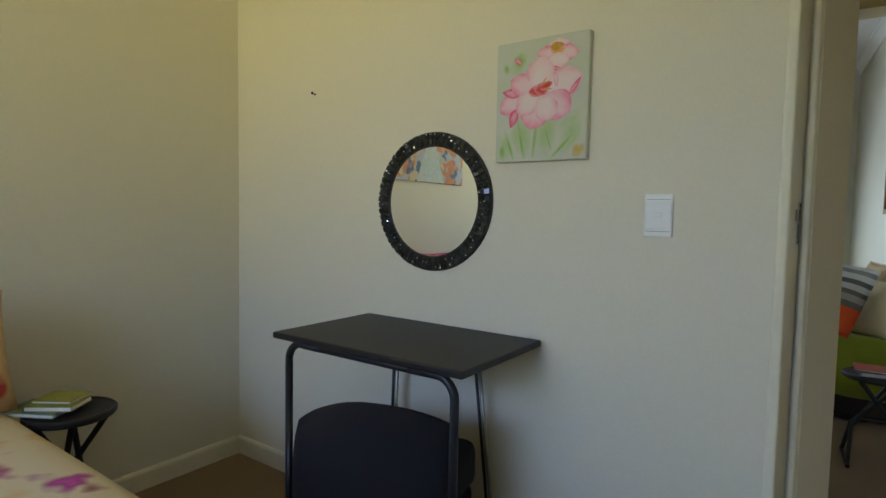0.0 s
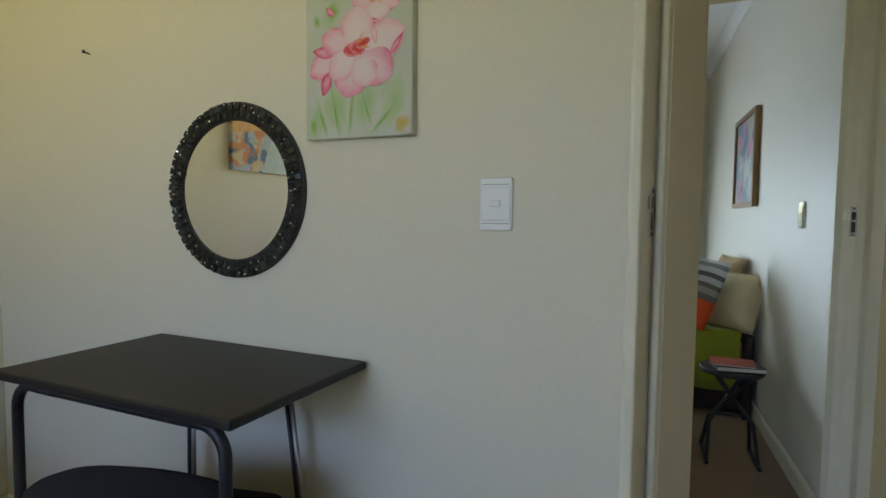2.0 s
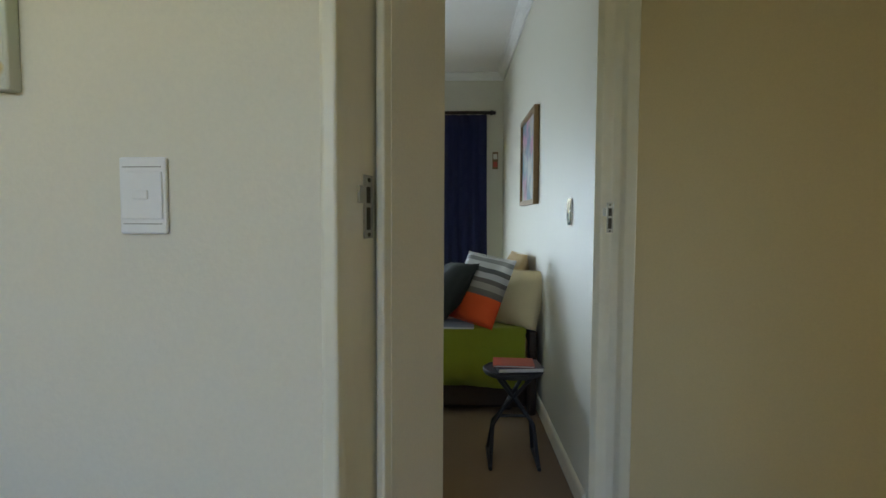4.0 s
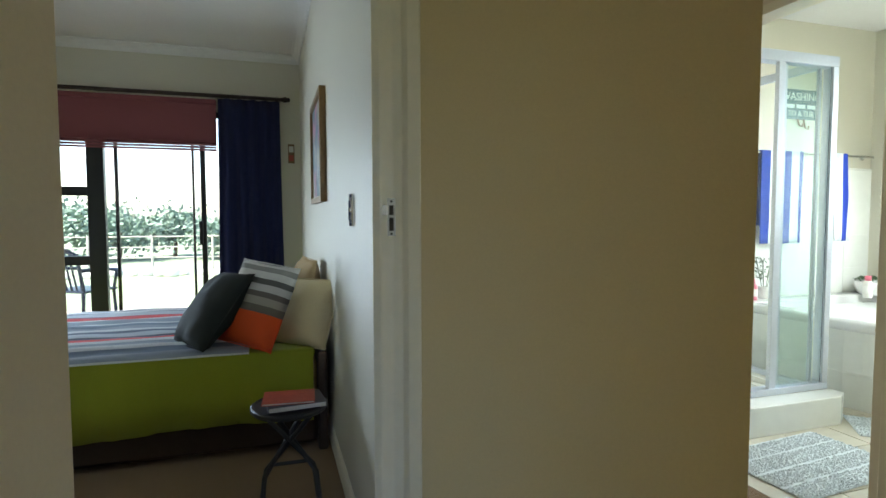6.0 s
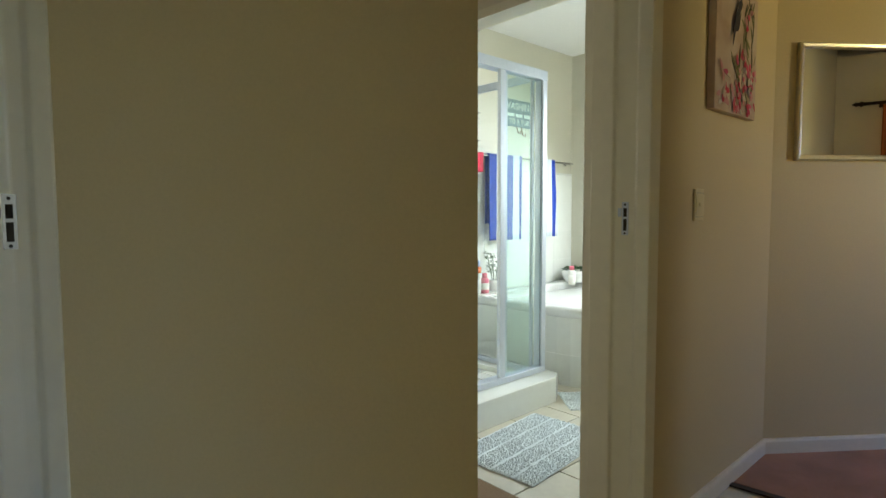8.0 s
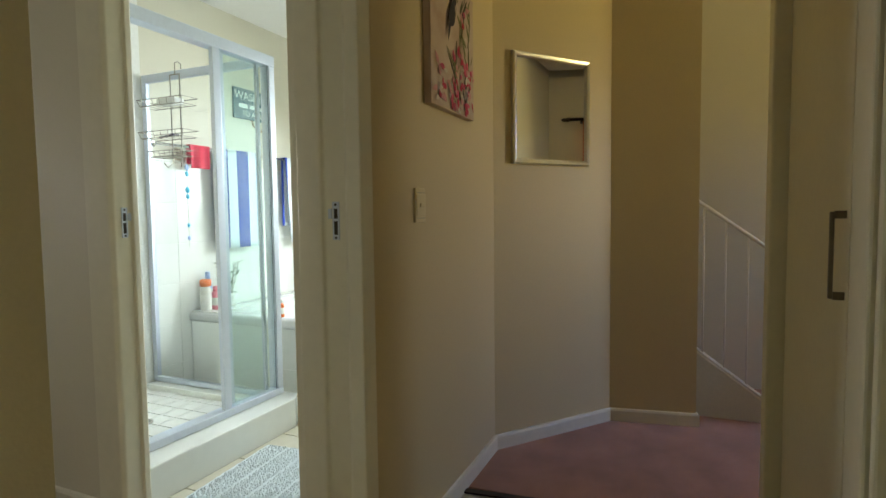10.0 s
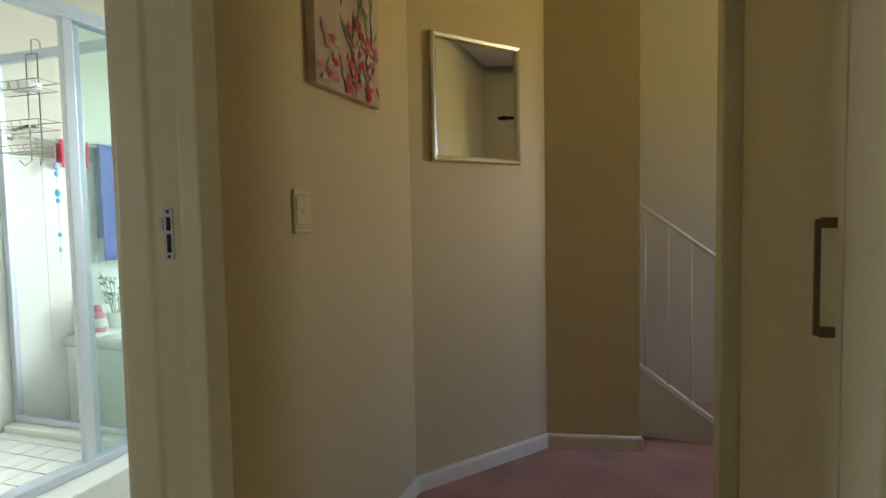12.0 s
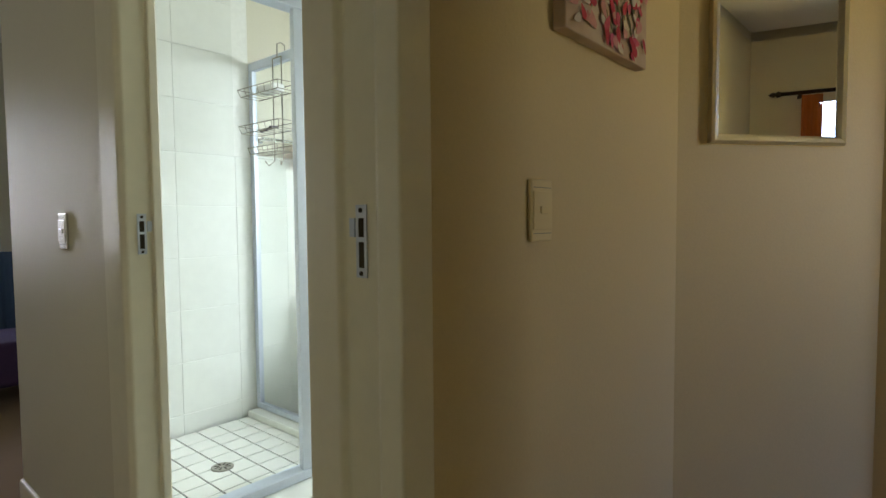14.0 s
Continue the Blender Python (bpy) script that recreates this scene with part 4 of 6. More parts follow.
part("picture", box(-0.020, 0.020, -0.015, -0.011, 0.012, 0.066, 0.002), M_PAPER, t, "pale printed square")
part("picture", box(-0.020, 0.020, -0.015, -0.011, -0.066, -0.012, 0.002), M_REDBOOK, t, "dull red printed square")


def bed_two():
    t = thing("bed", "double bed with a striped duvet and lime green valance", "bed", hpose(0.42, 4.88))
    part("base", box(-1.0, 1.0, -0.68, 0.68, 0.03, 0.22, 0.02), M_DARK_WOOD, t, "dark bed base")
    part("mattress", box(-1.0, 1.0, -0.70, 0.70, 0.22, 0.44, 0.04, 3), M_TAN_CLOTH, t, "tan mattress", True)
    # valance sheet: the side drop hangs with a slightly wavy lower edge
    n = 48
    for y, s in ((-0.715, -1), (0.715, 1)):
        bm = bm_new()
        rows = []
        for i in range(n + 1):
            x = -1.0 + 1.98 * i / n
            w = 0.006 * math.sin(i * 0.9) + 0.004 * math.sin(i * 2.3)
            low = 0.165 + 0.012 * math.sin(i * 0.21) - 0.012 * i / n
            rows.append([bm.verts.new((x, y + s * w * k, z)) for z, k in ((0.478, 0), (0.40, 0.4), (0.30, 0.8), (low, 1.4))] + [bm.verts.new((x, y - s * 0.012, z)) for z in (low, 0.478)])
        for a, b in zip(rows, rows[1:]):
            for k in range(5):
                bm.faces.new((a[k], b[k], b[k + 1], a[k + 1]))
        part("valance", bm, M_LIME, t, "lime green cloth drop", True)
    bm = bm_new()
    nx, ny = 60, 44
    g = []
    for i in range(nx + 1):
        row = []
        for j in range(ny + 1):
            x, y = -1.02 + 1.72 * i / nx, -0.70 + 1.40 * j / ny
            e = min(1.0, (ny / 2 - abs(j - ny / 2)) / 5)
            z = 0.482 + 0.028 * e ** 0.6 + 0.008 * noise.noise(Vector((x * 5, y * 9, 0))) + 0.004 * math.sin(y * 45)
            row.append(bm.verts.new((x, y, z)))
        g.append(row)
    for i in range(nx):
        for j in range(ny):
            bm.faces.new((g[i][j], g[i + 1][j], g[i + 1][j + 1], g[i][j + 1]))
    edge = [e for e in bm.edges if e.is_boundary]
    ext = bmesh.ops.extrude_edge_only(bm, edges=edge)
    for v in [v for v in ext["geom"] if isinstance(v, bmesh.types.BMVert)]:
        v.co.z = 0.455
    part("duvet", bm, M_DUVET, t, "grey, white and red striped duvet", True)
    part("sheet", box(0.65, 0.99, -0.70, 0.70, 0.44, 0.485, 0.018, 3), M_LIME, t, "lime green sheet", True)
    part("headboard", box(1.0, 1.045, -0.72, 0.72, 0.0, 0.47, 0.012), M_DARK_WOOD, t, "dark wooden headboard")
    for x in (-0.9, 0.9):
        for y in (-0.6, 0.6):
            part("leg", lathe([(0, 0), (0.022, 0), (0.028, 0.04), (0, 0.04)], 12), M_DARK_WOOD, t).location = (x, y, 0)


bed_two()


def pillow(label, mat_, u, v, z, w, h, d, lean, turn, seed, category="pillow", roll=0):
    t = thing("pillow", label, category, hpose(u, v, z, turn) @ pose(0, 0, 0, lean, roll, 0), "pillows on the second bed")
    part("cover", pillow_mesh(w, h, d, 14, 2.6, 0.008, seed), mat_, t, "", True)
    rim = [(a * w / 2 * 0.985, 0, b * h / 2 * 0.985 + h / 2) for a, b in [(math.cos(k * math.tau / 40), math.sin(k * math.tau / 40)) for k in range(40)]]
    sq = []
    for x, y, zz in rim:
        a, b = x / (w / 2), (zz - h / 2) / (h / 2)
        m = max(abs(a), abs(b))
        sq.append((a / m * w / 2 * 0.972, 0, b / m * h / 2 * 0.972 + h / 2))
    part("seam", tube(sq, 0.0028, 6, True), mat_, t, "", True)


pillow("plump cream cotton pillow leaning on the headboard", M_CREAM_CLOTH, 1.31, 4.29, 0.475, 0.40, 0.34, 0.16, -22, -44, 1)
pillow("tan cotton pillow behind the cream one", M_TAN_CLOTH, 1.345, 4.72, 0.475, 0.46, 0.40, 0.15, -12, -84, 2)
pillow("cushion with orange base and grey and white stripes", M_CUSHION, 1.085, 4.245, 0.50, 0.34, 0.41, 0.15, -24, -40, 3, "cushion", 7)
pillow("black and white striped cushion at the back", M_ZEBRA, 0.98, 4.70, 0.495, 0.40, 0.40, 0.13, -34, -78, 5, "cushion")
pillow("charcoal cushion leaning over the others", M_CHARCOAL, 0.85, 4.30, 0.50, 0.38, 0.41, 0.16, -38, -64, 4, "cushion", -3)


def tray_table(label, m, r=0.135, z=0.42):
    t = thing("folding_table", label, "table", m, "folding bedside tables")
    part("tabletop", lathe([(0, z - 0.022), (r - 0.006, z - 0.022), (r, z - 0.014), (r, z - 0.004), (r - 0.005, z), (r - 0.015, z - 0.005), (0, z - 0.005)], 36), M_BLACK, t, "dark round tray top")
    for s in (-1, 1):
        part("leg", tube([(s * 0.105, -0.10, 0.008), (s * 0.09, -0.03, 0.17), (-s * 0.07, 0.07, z - 0.03)], 0.009, 8), M_BLACK_METAL, t)
        part("leg", tube([(s * 0.105, 0.10, 0.008), (s * 0.085, 0.03, 0.17), (-s * 0.07, -0.07, z - 0.03)], 0.009, 8), M_BLACK_METAL, t)
        part("foot_bar", tube([(s * 0.105, -0.12, 0.009), (s * 0.105, 0.12, 0.009)], 0.009, 8), M_BLACK_METAL, t)
    part("cross_bar", tube([(-0.075, 0, 0.20), (0.075, 0, 0.20)], 0.007, 8), M_BLACK_METAL, t)
    return t


def book(label, m, w, d, h, cover):
    t = thing("book", label, "book", m, "books on the bedside tables")
    part("pages", box(-w / 2 + 0.003, w / 2 - 0.003, -d / 2 + 0.003, d / 2 - 0.003, 0.0012, h - 0.0012), M_PAPER, t, "white page block")
    bm = box(-w / 2, w / 2, -d / 2, d / 2, 0, 0.0012)
    add_box(bm, -w / 2, w / 2, -d / 2, d / 2, h - 0.0012, h)
    add_box(bm, -w / 2, -w / 2 + 0.0015, -d / 2, d / 2, 0, h)
    part("cover", bm, cover, t)


tray_table("dark folding bedside table with a round top beside the green bed", hpose(1.275, 3.62))
book("large white-edged book on the dark bedside table", hpose(1.295, 3.61, 0.4205, 6), 0.20, 0.15, 0.018, M_DARKBOOK)
book("thin red magazine on the stack of books", hpose(1.275, 3.615, 0.4395, -4), 0.18, 0.14, 0.008, M_REDBOOK)


def bed_art():
    t = thing("framed_picture", "framed figure-like abstract print in a gilt wooden frame", "picture", hpose(1.495, 4.72, 1.455, -90))
    w, h = 0.33, 0.285
    bm = bm_new()
    for x0, x1, z0, z1 in ((-w, w, h - 0.03, h), (-w, w, -h, -h + 0.03), (-w, -w + 0.03, -h + 0.03, h - 0.03), (w - 0.03, w, -h + 0.03, h - 0.03)):
        add_box(bm, x0, x1, -0.032, -0.001, z0, z1)
    part("frame", bm, M_GOLD, t, "gilt wooden frame")
    part("print", box(-w + 0.03, w - 0.03, -0.018, -0.002, -h + 0.03, h - 0.03), blotched("pastel_print", (0.55, 0.55, 0.52), [(0.48, (0.16, 0.28, 0.34), 1.0), (0.56, (0.62, 0.30, 0.42), 2.0), (0.62, (0.06, 0.05, 0.05), 6.0), (0.6, (0.55, 0.52, 0.42), 9.0)], 5, 0.3, 0.05), t, "blue, pink and dark print")


bed_art()


# ---- room one: bed, bedside table, street canvas ----
def bed_one():
    t = thing("bed", "single bed with a cream floral duvet against the wall", "bed", pose(-0.42, 0.62, 0))
    part("base", box(-0.98, 0.98, -0.44, 0.44, 0.04, 0.24, 0.02), M_DARK_WOOD, t, "dark bed base")
    part("mattress", box(-0.98, 0.98, -0.46, 0.46, 0.24, 0.44, 0.04, 3), M_CREAM_CLOTH, t, "cream mattress", True)
    bm = bm_new()
    nx, ny = 70, 44
    g = []
    for i in range(nx + 1):
        row = []
        for j in range(ny + 1):
            a, b = 2 * i / nx - 1, 2 * j / ny - 1
            s = max(abs(a) ** 14, abs(b) ** 9)
            x, y = a * 1.0, b * 0.485
            z = 0.515 - 0.02 * s + 0.012 * noise.noise(Vector((x * 3.5, y * 6, 1))) * (1 - s)
            row.append(bm.verts.new((x, y, z)))
        g.append(row)
    for i in range(nx):
        for j in range(ny):
            bm.faces.new((g[i][j], g[i + 1][j], g[i + 1][j + 1], g[i][j + 1]))
    ext = bmesh.ops.extrude_edge_only(bm, edges=[e for e in bm.edges if e.is_boundary])
    for v in [v for v in ext["geom"] if isinstance(v, bmesh.types.BMVert)]:
        v.co.z = 0.22 + 0.008 * math.sin(v.co.x * 14)
        v.co.x *= 1.006
        v.co.y *= 1.02
    part("duvet", bm, M_FLORAL, t, "cream duvet printed with purple flowers", True)
    for x in (-0.9, 0.9):
        for y in (-0.38, 0.38):
            part("leg", lathe([(0, 0), (0.022, 0), (0.028, 0.05), (0, 0.05)], 12), M_DARK_WOOD, t).location = (x, y, 0)


bed_one()
t = thing("pillow", "apricot floral pillow at the head of the bed", "pillow", pose(-1.165, 0.905, 0.515, -16, 0, 92), "pillows on the single bed")
part("cover", pillow_mesh(0.44, 0.36, 0.13, 14, 2.6, 0.008, 9), M_PILLOW_FLORAL, t, "", True)
t = thing("pillow", "bright pink floral pillow at the head of the bed", "pillow", pose(-1.17, 0.62, 0.515, -20, 0, 88), "pillows on the single bed")
part("cover", pillow_mesh(0.46, 0.38, 0.13, 14, 2.6, 0.008, 10), M_FLORAL_PINK, t, "", True)
tray_table("dark folding bedside table with a round top beside the floral bed", pose(-1.135, 1.245, 0, 0, 0, 25), 0.125, 0.49)
book("green book at the bottom of the stack", pose(-1.185, 1.19, 0.4905, 0, 0, 30), 0.17, 0.13, 0.012, M_GREENBOOK)
book("olive paperback with white pages", pose(-1.155, 1.22, 0.5030, 0, 0, 38), 0.14, 0.11, 0.014, M_OLIVEBOOK)
book("thin dark paperback on top of the stack", pose(-1.17, 1.235, 0.5175, 0, 0, 34), 0.12, 0.10, 0.008, M_OLIVEBOOK)


def street_canvas():
    t = thing("street_canvas", "canvas print of a cafe street in orange and blue", "picture", pose(-1.43, 0.60, 1.57, 0, 0, 90))
    w, h = 0.37, 0.25
    part("canvas", box(-w, w, -0.03, 0, -h, h, 0.003), blotched("street_print", (0.45, 0.52, 0.66), [(0.47, (0.62, 0.26, 0.14), 1.0), (0.55, (0.66, 0.56, 0.40), 3.0), (0.6, (0.10, 0.16, 0.30), 5.0)], 12, 0.7, 0.03), t)
    part("painted_street", flat([(-0.14, -h + 0.003), (0.16, -h + 0.003), (0.03, 0.05), (-0.02, 0.05)], -0.0303), mat("pale_street_paint", (0.55, 0.65, 0.70), 0.7, vary=0.2, grain=40), t, "pale blue street")
    part("painted_house", flat([(-w + 0.002, -0.05), (-0.08, 0.0), (-0.05, h - 0.002), (-w + 0.002, h - 0.002)], -0.0305), mat("orange_house_paint", (0.60, 0.28, 0.16), 0.7, vary=0.35, grain=45), t, "orange house front")
    part("painted_house", flat([(0.06, 0.0), (w - 0.002, -0.06), (w - 0.002, h - 0.002), (0.05, h - 0.002)], -0.0305), mat("yellow_house_paint", (0.66, 0.40, 0.18), 0.7, vary=0.35, grain=45), t, "yellow house front")


street_canvas()


# ---- hall: picture, mirror, cupboard ----
def bird_canvas():
    t = thing("blossom_canvas", "canvas print of a dark bird among red blossoms", "picture", hpose(3.652, 2.600, 1.697))
    w, h = 0.198, 0.23
    part("canvas", box(-w, w, -0.028, 0, -h, h, 0.003), blotched("pale_peach_wash", (0.58, 0.44, 0.34), [(0.52, (0.62, 0.50, 0.40), 2.0), (0.62, (0.46, 0.30, 0.22), 7.0)], 8, 0.8, 0.1), t)
    rng = random.Random(11)
    stem = mat("stem_paint", (0.10, 0.10, 0.04), 0.8, vary=0.3)
    k = 0
    for i in range(52):
        x, z = rng.uniform(-0.01, 0.165), rng.uniform(-0.21, 0.20)
        part("painted_stem", flat(at(leaf_shape(rng.uniform(0.04, 0.10), rng.uniform(0.005, 0.014)), x, z, rng.uniform(-60, 40), (w - 0.003, h - 0.003)), -0.0284 - k * 0.00003), stem if i % 2 else mat_leafpaint, t)
        k += 1
    for i in range(88):
        band = rng.random()
        x = rng.uniform(-0.02, 0.17) if band < 0.75 else rng.uniform(-0.16, 0.0)
        z = rng.uniform(-0.215, -0.02) if band < 0.6 else (rng.uniform(0.0, 0.2) if band < 0.75 else rng.uniform(-0.21, -0.08))
        part("painted_blossom", flat(at(leaf_shape(rng.uniform(0.02, 0.045), rng.uniform(0.012, 0.024), 6), x, z, rng.uniform(0, 360), (w - 0.003, h - 0.003)), -0.0300 - k * 0.00003), rng.choice(blossoms), t)
        k += 1
    bird = mat("bird_paint", (0.03, 0.025, 0.04), 0.8, vary=0.3)
    for l, wd, x, z, a in ((0.11, 0.05, -0.05, 0.06, 18), (0.045, 0.034, -0.022, 0.145, 30), (0.07, 0.016, -0.055, 0.075, 195)):
        part("painted_bird", flat(at(leaf_shape(l, wd, 8), x, z, a), -0.0335 - k * 0.00003), bird, t)
        k += 1


mat_leafpaint = mat("olive_leaf_paint", (0.22, 0.22, 0.10), 0.8, vary=0.3)
blossoms = [mat("crimson_paint", (0.50, 0.04, 0.08), 0.8, vary=0.3), mat("rose_red_paint", (0.60, 0.10, 0.18), 0.8, vary=0.3), mat("white_blossom_paint", (0.66, 0.58, 0.50), 0.8, vary=0.1), mat("pink_blossom_paint", (0.62, 0.30, 0.30), 0.8, vary=0.2)]
bird_canvas()

DIAG = math.degrees(math.atan2(2.158 - 2.603, 4.756 - 4.18))


def hall_mirror():
    t = thing("hall_mirror", "rectangular wall mirror in a brushed silver frame", "mirror", hpose(4.440, 2.4015, 1.588, DIAG))
    w, h, f = 0.232, 0.256, 0.026
    prof = [(0, 0.0), (0, -0.018), (0.006, -0.026), (0.018, -0.022), (f, -0.012), (f, 0.0)]
    corners = [(-1, -1), (1, -1), (1, 1), (-1, 1)]
    for q in range(4):
        bm = bm_new()
        rings = []
        for c in (corners[q], corners[(q + 1) % 4]):
            rings.append([bm.verts.new((c[0] * (w - o), y, c[1] * (h - o))) for o, y in prof])
        for k in range(len(prof)):
            j = (k + 1) % len(prof)
            bm.faces.new((rings[0][k], rings[0][j], rings[1][j], rings[1][k]))
        bm.faces.new(rings[0])
        bm.faces.new(rings[1][::-1])
        part("frame_rail", bm, M_SILVER, t, "brushed silver moulding")
    part("mirror_glass", box(-w + f - 0.002, w - f + 0.002, -0.010, -0.004, -h + f - 0.002, h - f + 0.002), M_MIRROR, t, "clear silvered glass")


hall_mirror()


def cupboard():
    t = thing("cupboard", "built-in cream painted hall cupboard with bar handles", "cupboard", hpose(0, 1.46))
    part("body", box(2.70, 3.915, 0.001, 0.028, 0.0, 2.3, 0.003), M_CUPBOARD, t)
    part("end_stile", box(3.835, 3.935, 0.0285, 0.095, 0.0, 2.3, 0.006), M_CUPBOARD, t)
    part("stile", box(2.93, 2.965, 0.0285, 0.06, 0.0, 2.3, 0.006), M_CUPBOARD, t)
    part("stile", box(2.90, 2.925, 0.0285, 0.05, 0.0, 2.3, 0.006), M_CUPBOARD, t)
    d = part("door", box(3.110, 3.832, 0.0285, 0.046, 0.06, 2.28, 0.004), M_CUPBOARD, t, "flat cream door")
    d2 = part("door", box(2.968, 3.105, 0.0285, 0.046, 0.06, 2.28, 0.004), M_CUPBOARD, t, "flat cream door")
    part("plinth", box(2.968, 3.832, 0.0285, 0.036, 0.0, 0.055), M_CUPBOARD, t)
    bm = box(3.131, 3.141, 0.066, 0.074, 0.916, 1.094, 0.002)
    add_box(bm, 3.131, 3.141, 0.046, 0.066, 0.914, 0.930)
    add_box(bm, 3.131, 3.141, 0.046, 0.066, 1.080, 1.096)
    part("handle", bm, M_HANDLE, d, "dull bronze bar handle")


cupboard()


# ---- staircase ----
def staircase():
    t = thing("staircase", "carpeted staircase with an ivory railing and painted stringer", "staircase", hpose(5.0, 1.27))
    slope = 0.735
    # stringer panel along the near side
    bm = bm_new()
    lo = [(0.0, -0.15, 0.0), (0.0, 1.1, 0.0), (0.0, 1.1, 1.1 * slope + 0.02), (0.0, -0.03, 0.0)]
    a = [bm.verts.new(p) for p in lo]
    b = [bm.verts.new((x + 0.06, y, z)) for x, y, z in lo]
    bm.faces.new(a)
    bm.faces.new(b[::-1])
    for i in range(4):
        j = (i + 1) % 4
        bm.faces.new((a[i], a[j], b[j], b[i]))
    part("stringer", bm, M_STRINGER, t, "pale painted stringer")
    cap = box(-0.006, 0.066, -0.06, 1.36, -0.004, 0.007, 0.002)
    bmesh.ops.rotate(cap, matrix=Matrix.Rotation(math.atan(slope), 3, "X"), verts=cap.verts[:])
    part("stringer_cap", cap, M_RAIL, t, "ivory painted cap")
    for k in range(4):
        part("step", box(0.062, 0.618, 0.26 + 0.245 * k, 0.26 + 0.245 * k + 0.265, 0.0, 0.18 * (k + 1) - 0.15, 0.004), M_CARPET_PINK, t, "pink carpeted step")
    y0, y1 = -0.45, 1.05
    part("handrail", tube([(0.03, y0, y0 * 0.755 + 0.80), (0.03, y1, y1 * 0.755 + 0.80)], 0.011, 10), M_RAIL, t, "ivory painted handrail", True)
    k = -0.40
    while k < 1.05:
        foot = max(0.0, k * slope + 0.012)
        part("baluster", tube([(0.03, k, foot), (0.03, k, k * 0.755 + 0.80)], 0.005, 8), M_RAIL, t, "", True)
        k += 0.105


staircase()

# stair window with a wooden rod and an orange curtain
t = thing("window", "white framed stair window with small panes", "window", hpose(5.215, -0.60))
for x0, x1, z0, z1 in ((-0.285, -0.25, 0.95, 1.95), (0.25, 0.285, 0.95, 1.95), (-0.25, 0.25, 0.95, 0.99), (-0.25, 0.25, 1.91, 1.95), (-0.012, 0.012, 0.99, 1.91), (-0.25, -0.012, 1.26, 1.28), (0.012, 0.25, 1.26, 1.28), (-0.25, -0.012, 1.58, 1.60), (0.012, 0.25, 1.58, 1.60)):
    part("frame_bar", box(x0, x1, -0.03, 0.02, z0, z1, 0.003), M_WHITE, t)
t = thing("curtain_rod", "dark wooden curtain rod with turned finials on the stair wall", "curtain rod", hpose(5.215, -0.47, 2.02))
part("rod", tube([(-0.51, 0, 0), (0.5, 0, 0)], 0.014, 12), M_DARK_WOOD, t, "", True)
part("finial", lathe([(0, 0), (0.018, 0), (0.024, 0.02), (0.012, 0.035), (0.02, 0.05), (0.008, 0.07), (0, 0.085)], 14), M_DARK_WOOD, t, "turned finial", True).matrix_local = Matrix.Translation((-0.51, 0, 0)) @ Matrix.Rotation(-math.pi / 2, 4, "Y")
part("bracket", box(-0.40, -0.375, -0.08, 0.0, -0.03, -0.012, 0.002), M_DARK_WOOD, t)
t = thing("curtain", "orange cloth curtain gathered beside the stair window", "curtain", hpose(4.90, -0.47))
part("cloth", wave_cloth(0.13, 0.85, 2.00, 3, 0.02, 0.1, 30), M_ORANGE_CLOTH, t, "", True)

# ---- main bedroom glimpse ----
t = thing("window", "main bedroom window in a pale frame", "window", hpose(2.90, 7.55))
for x0, x1, z0, z1 in ((-0.62, -0.57, 0.8, 2.0), (0.57, 0.62, 0.8, 2.0), (-0.57, 0.57, 0.8, 0.85), (-0.57, 0.57, 1.95, 2.0), (-0.02, 0.02, 0.85, 1.95)):
    part("frame_bar", box(x0, x1, -0.03, 0.02, z0, z1, 0.003), M_WHITE, t)
t = thing("curtain", "blue cloth curtain below the main bedroom window", "curtain", hpose(3.42, 7.42))
part("cloth", wave_cloth(0.30, 0.10, 0.90, 4, 0.02, 0.05, 30), mat("blue_curtain_cloth", (0.10, 0.17, 0.32), 0.9, vary=0.12, grain=300, bump=0.3), t, "", True)
t = thing("ottoman", "low purple upholstered ottoman in the main bedroom", "ottoman", hpose(3.25, 6.5))
part("cushion", box(-0.35, 0.35, -0.3, 0.3, 0.12, 0.40, 0.04, 3), mat("purple_cloth", (0.06, 0.035, 0.10), 0.9, vary=0.2, grain=200, bump=0.4), t, "", True)
for x in (-0.28, 0.28):
    for y in (-0.23, 0.23):
        part("leg", lathe([(0, 0), (0.02, 0), (0.026, 0.125), (0, 0.125)], 10), M_DARK_WOOD, t).location = (x, y, 0)


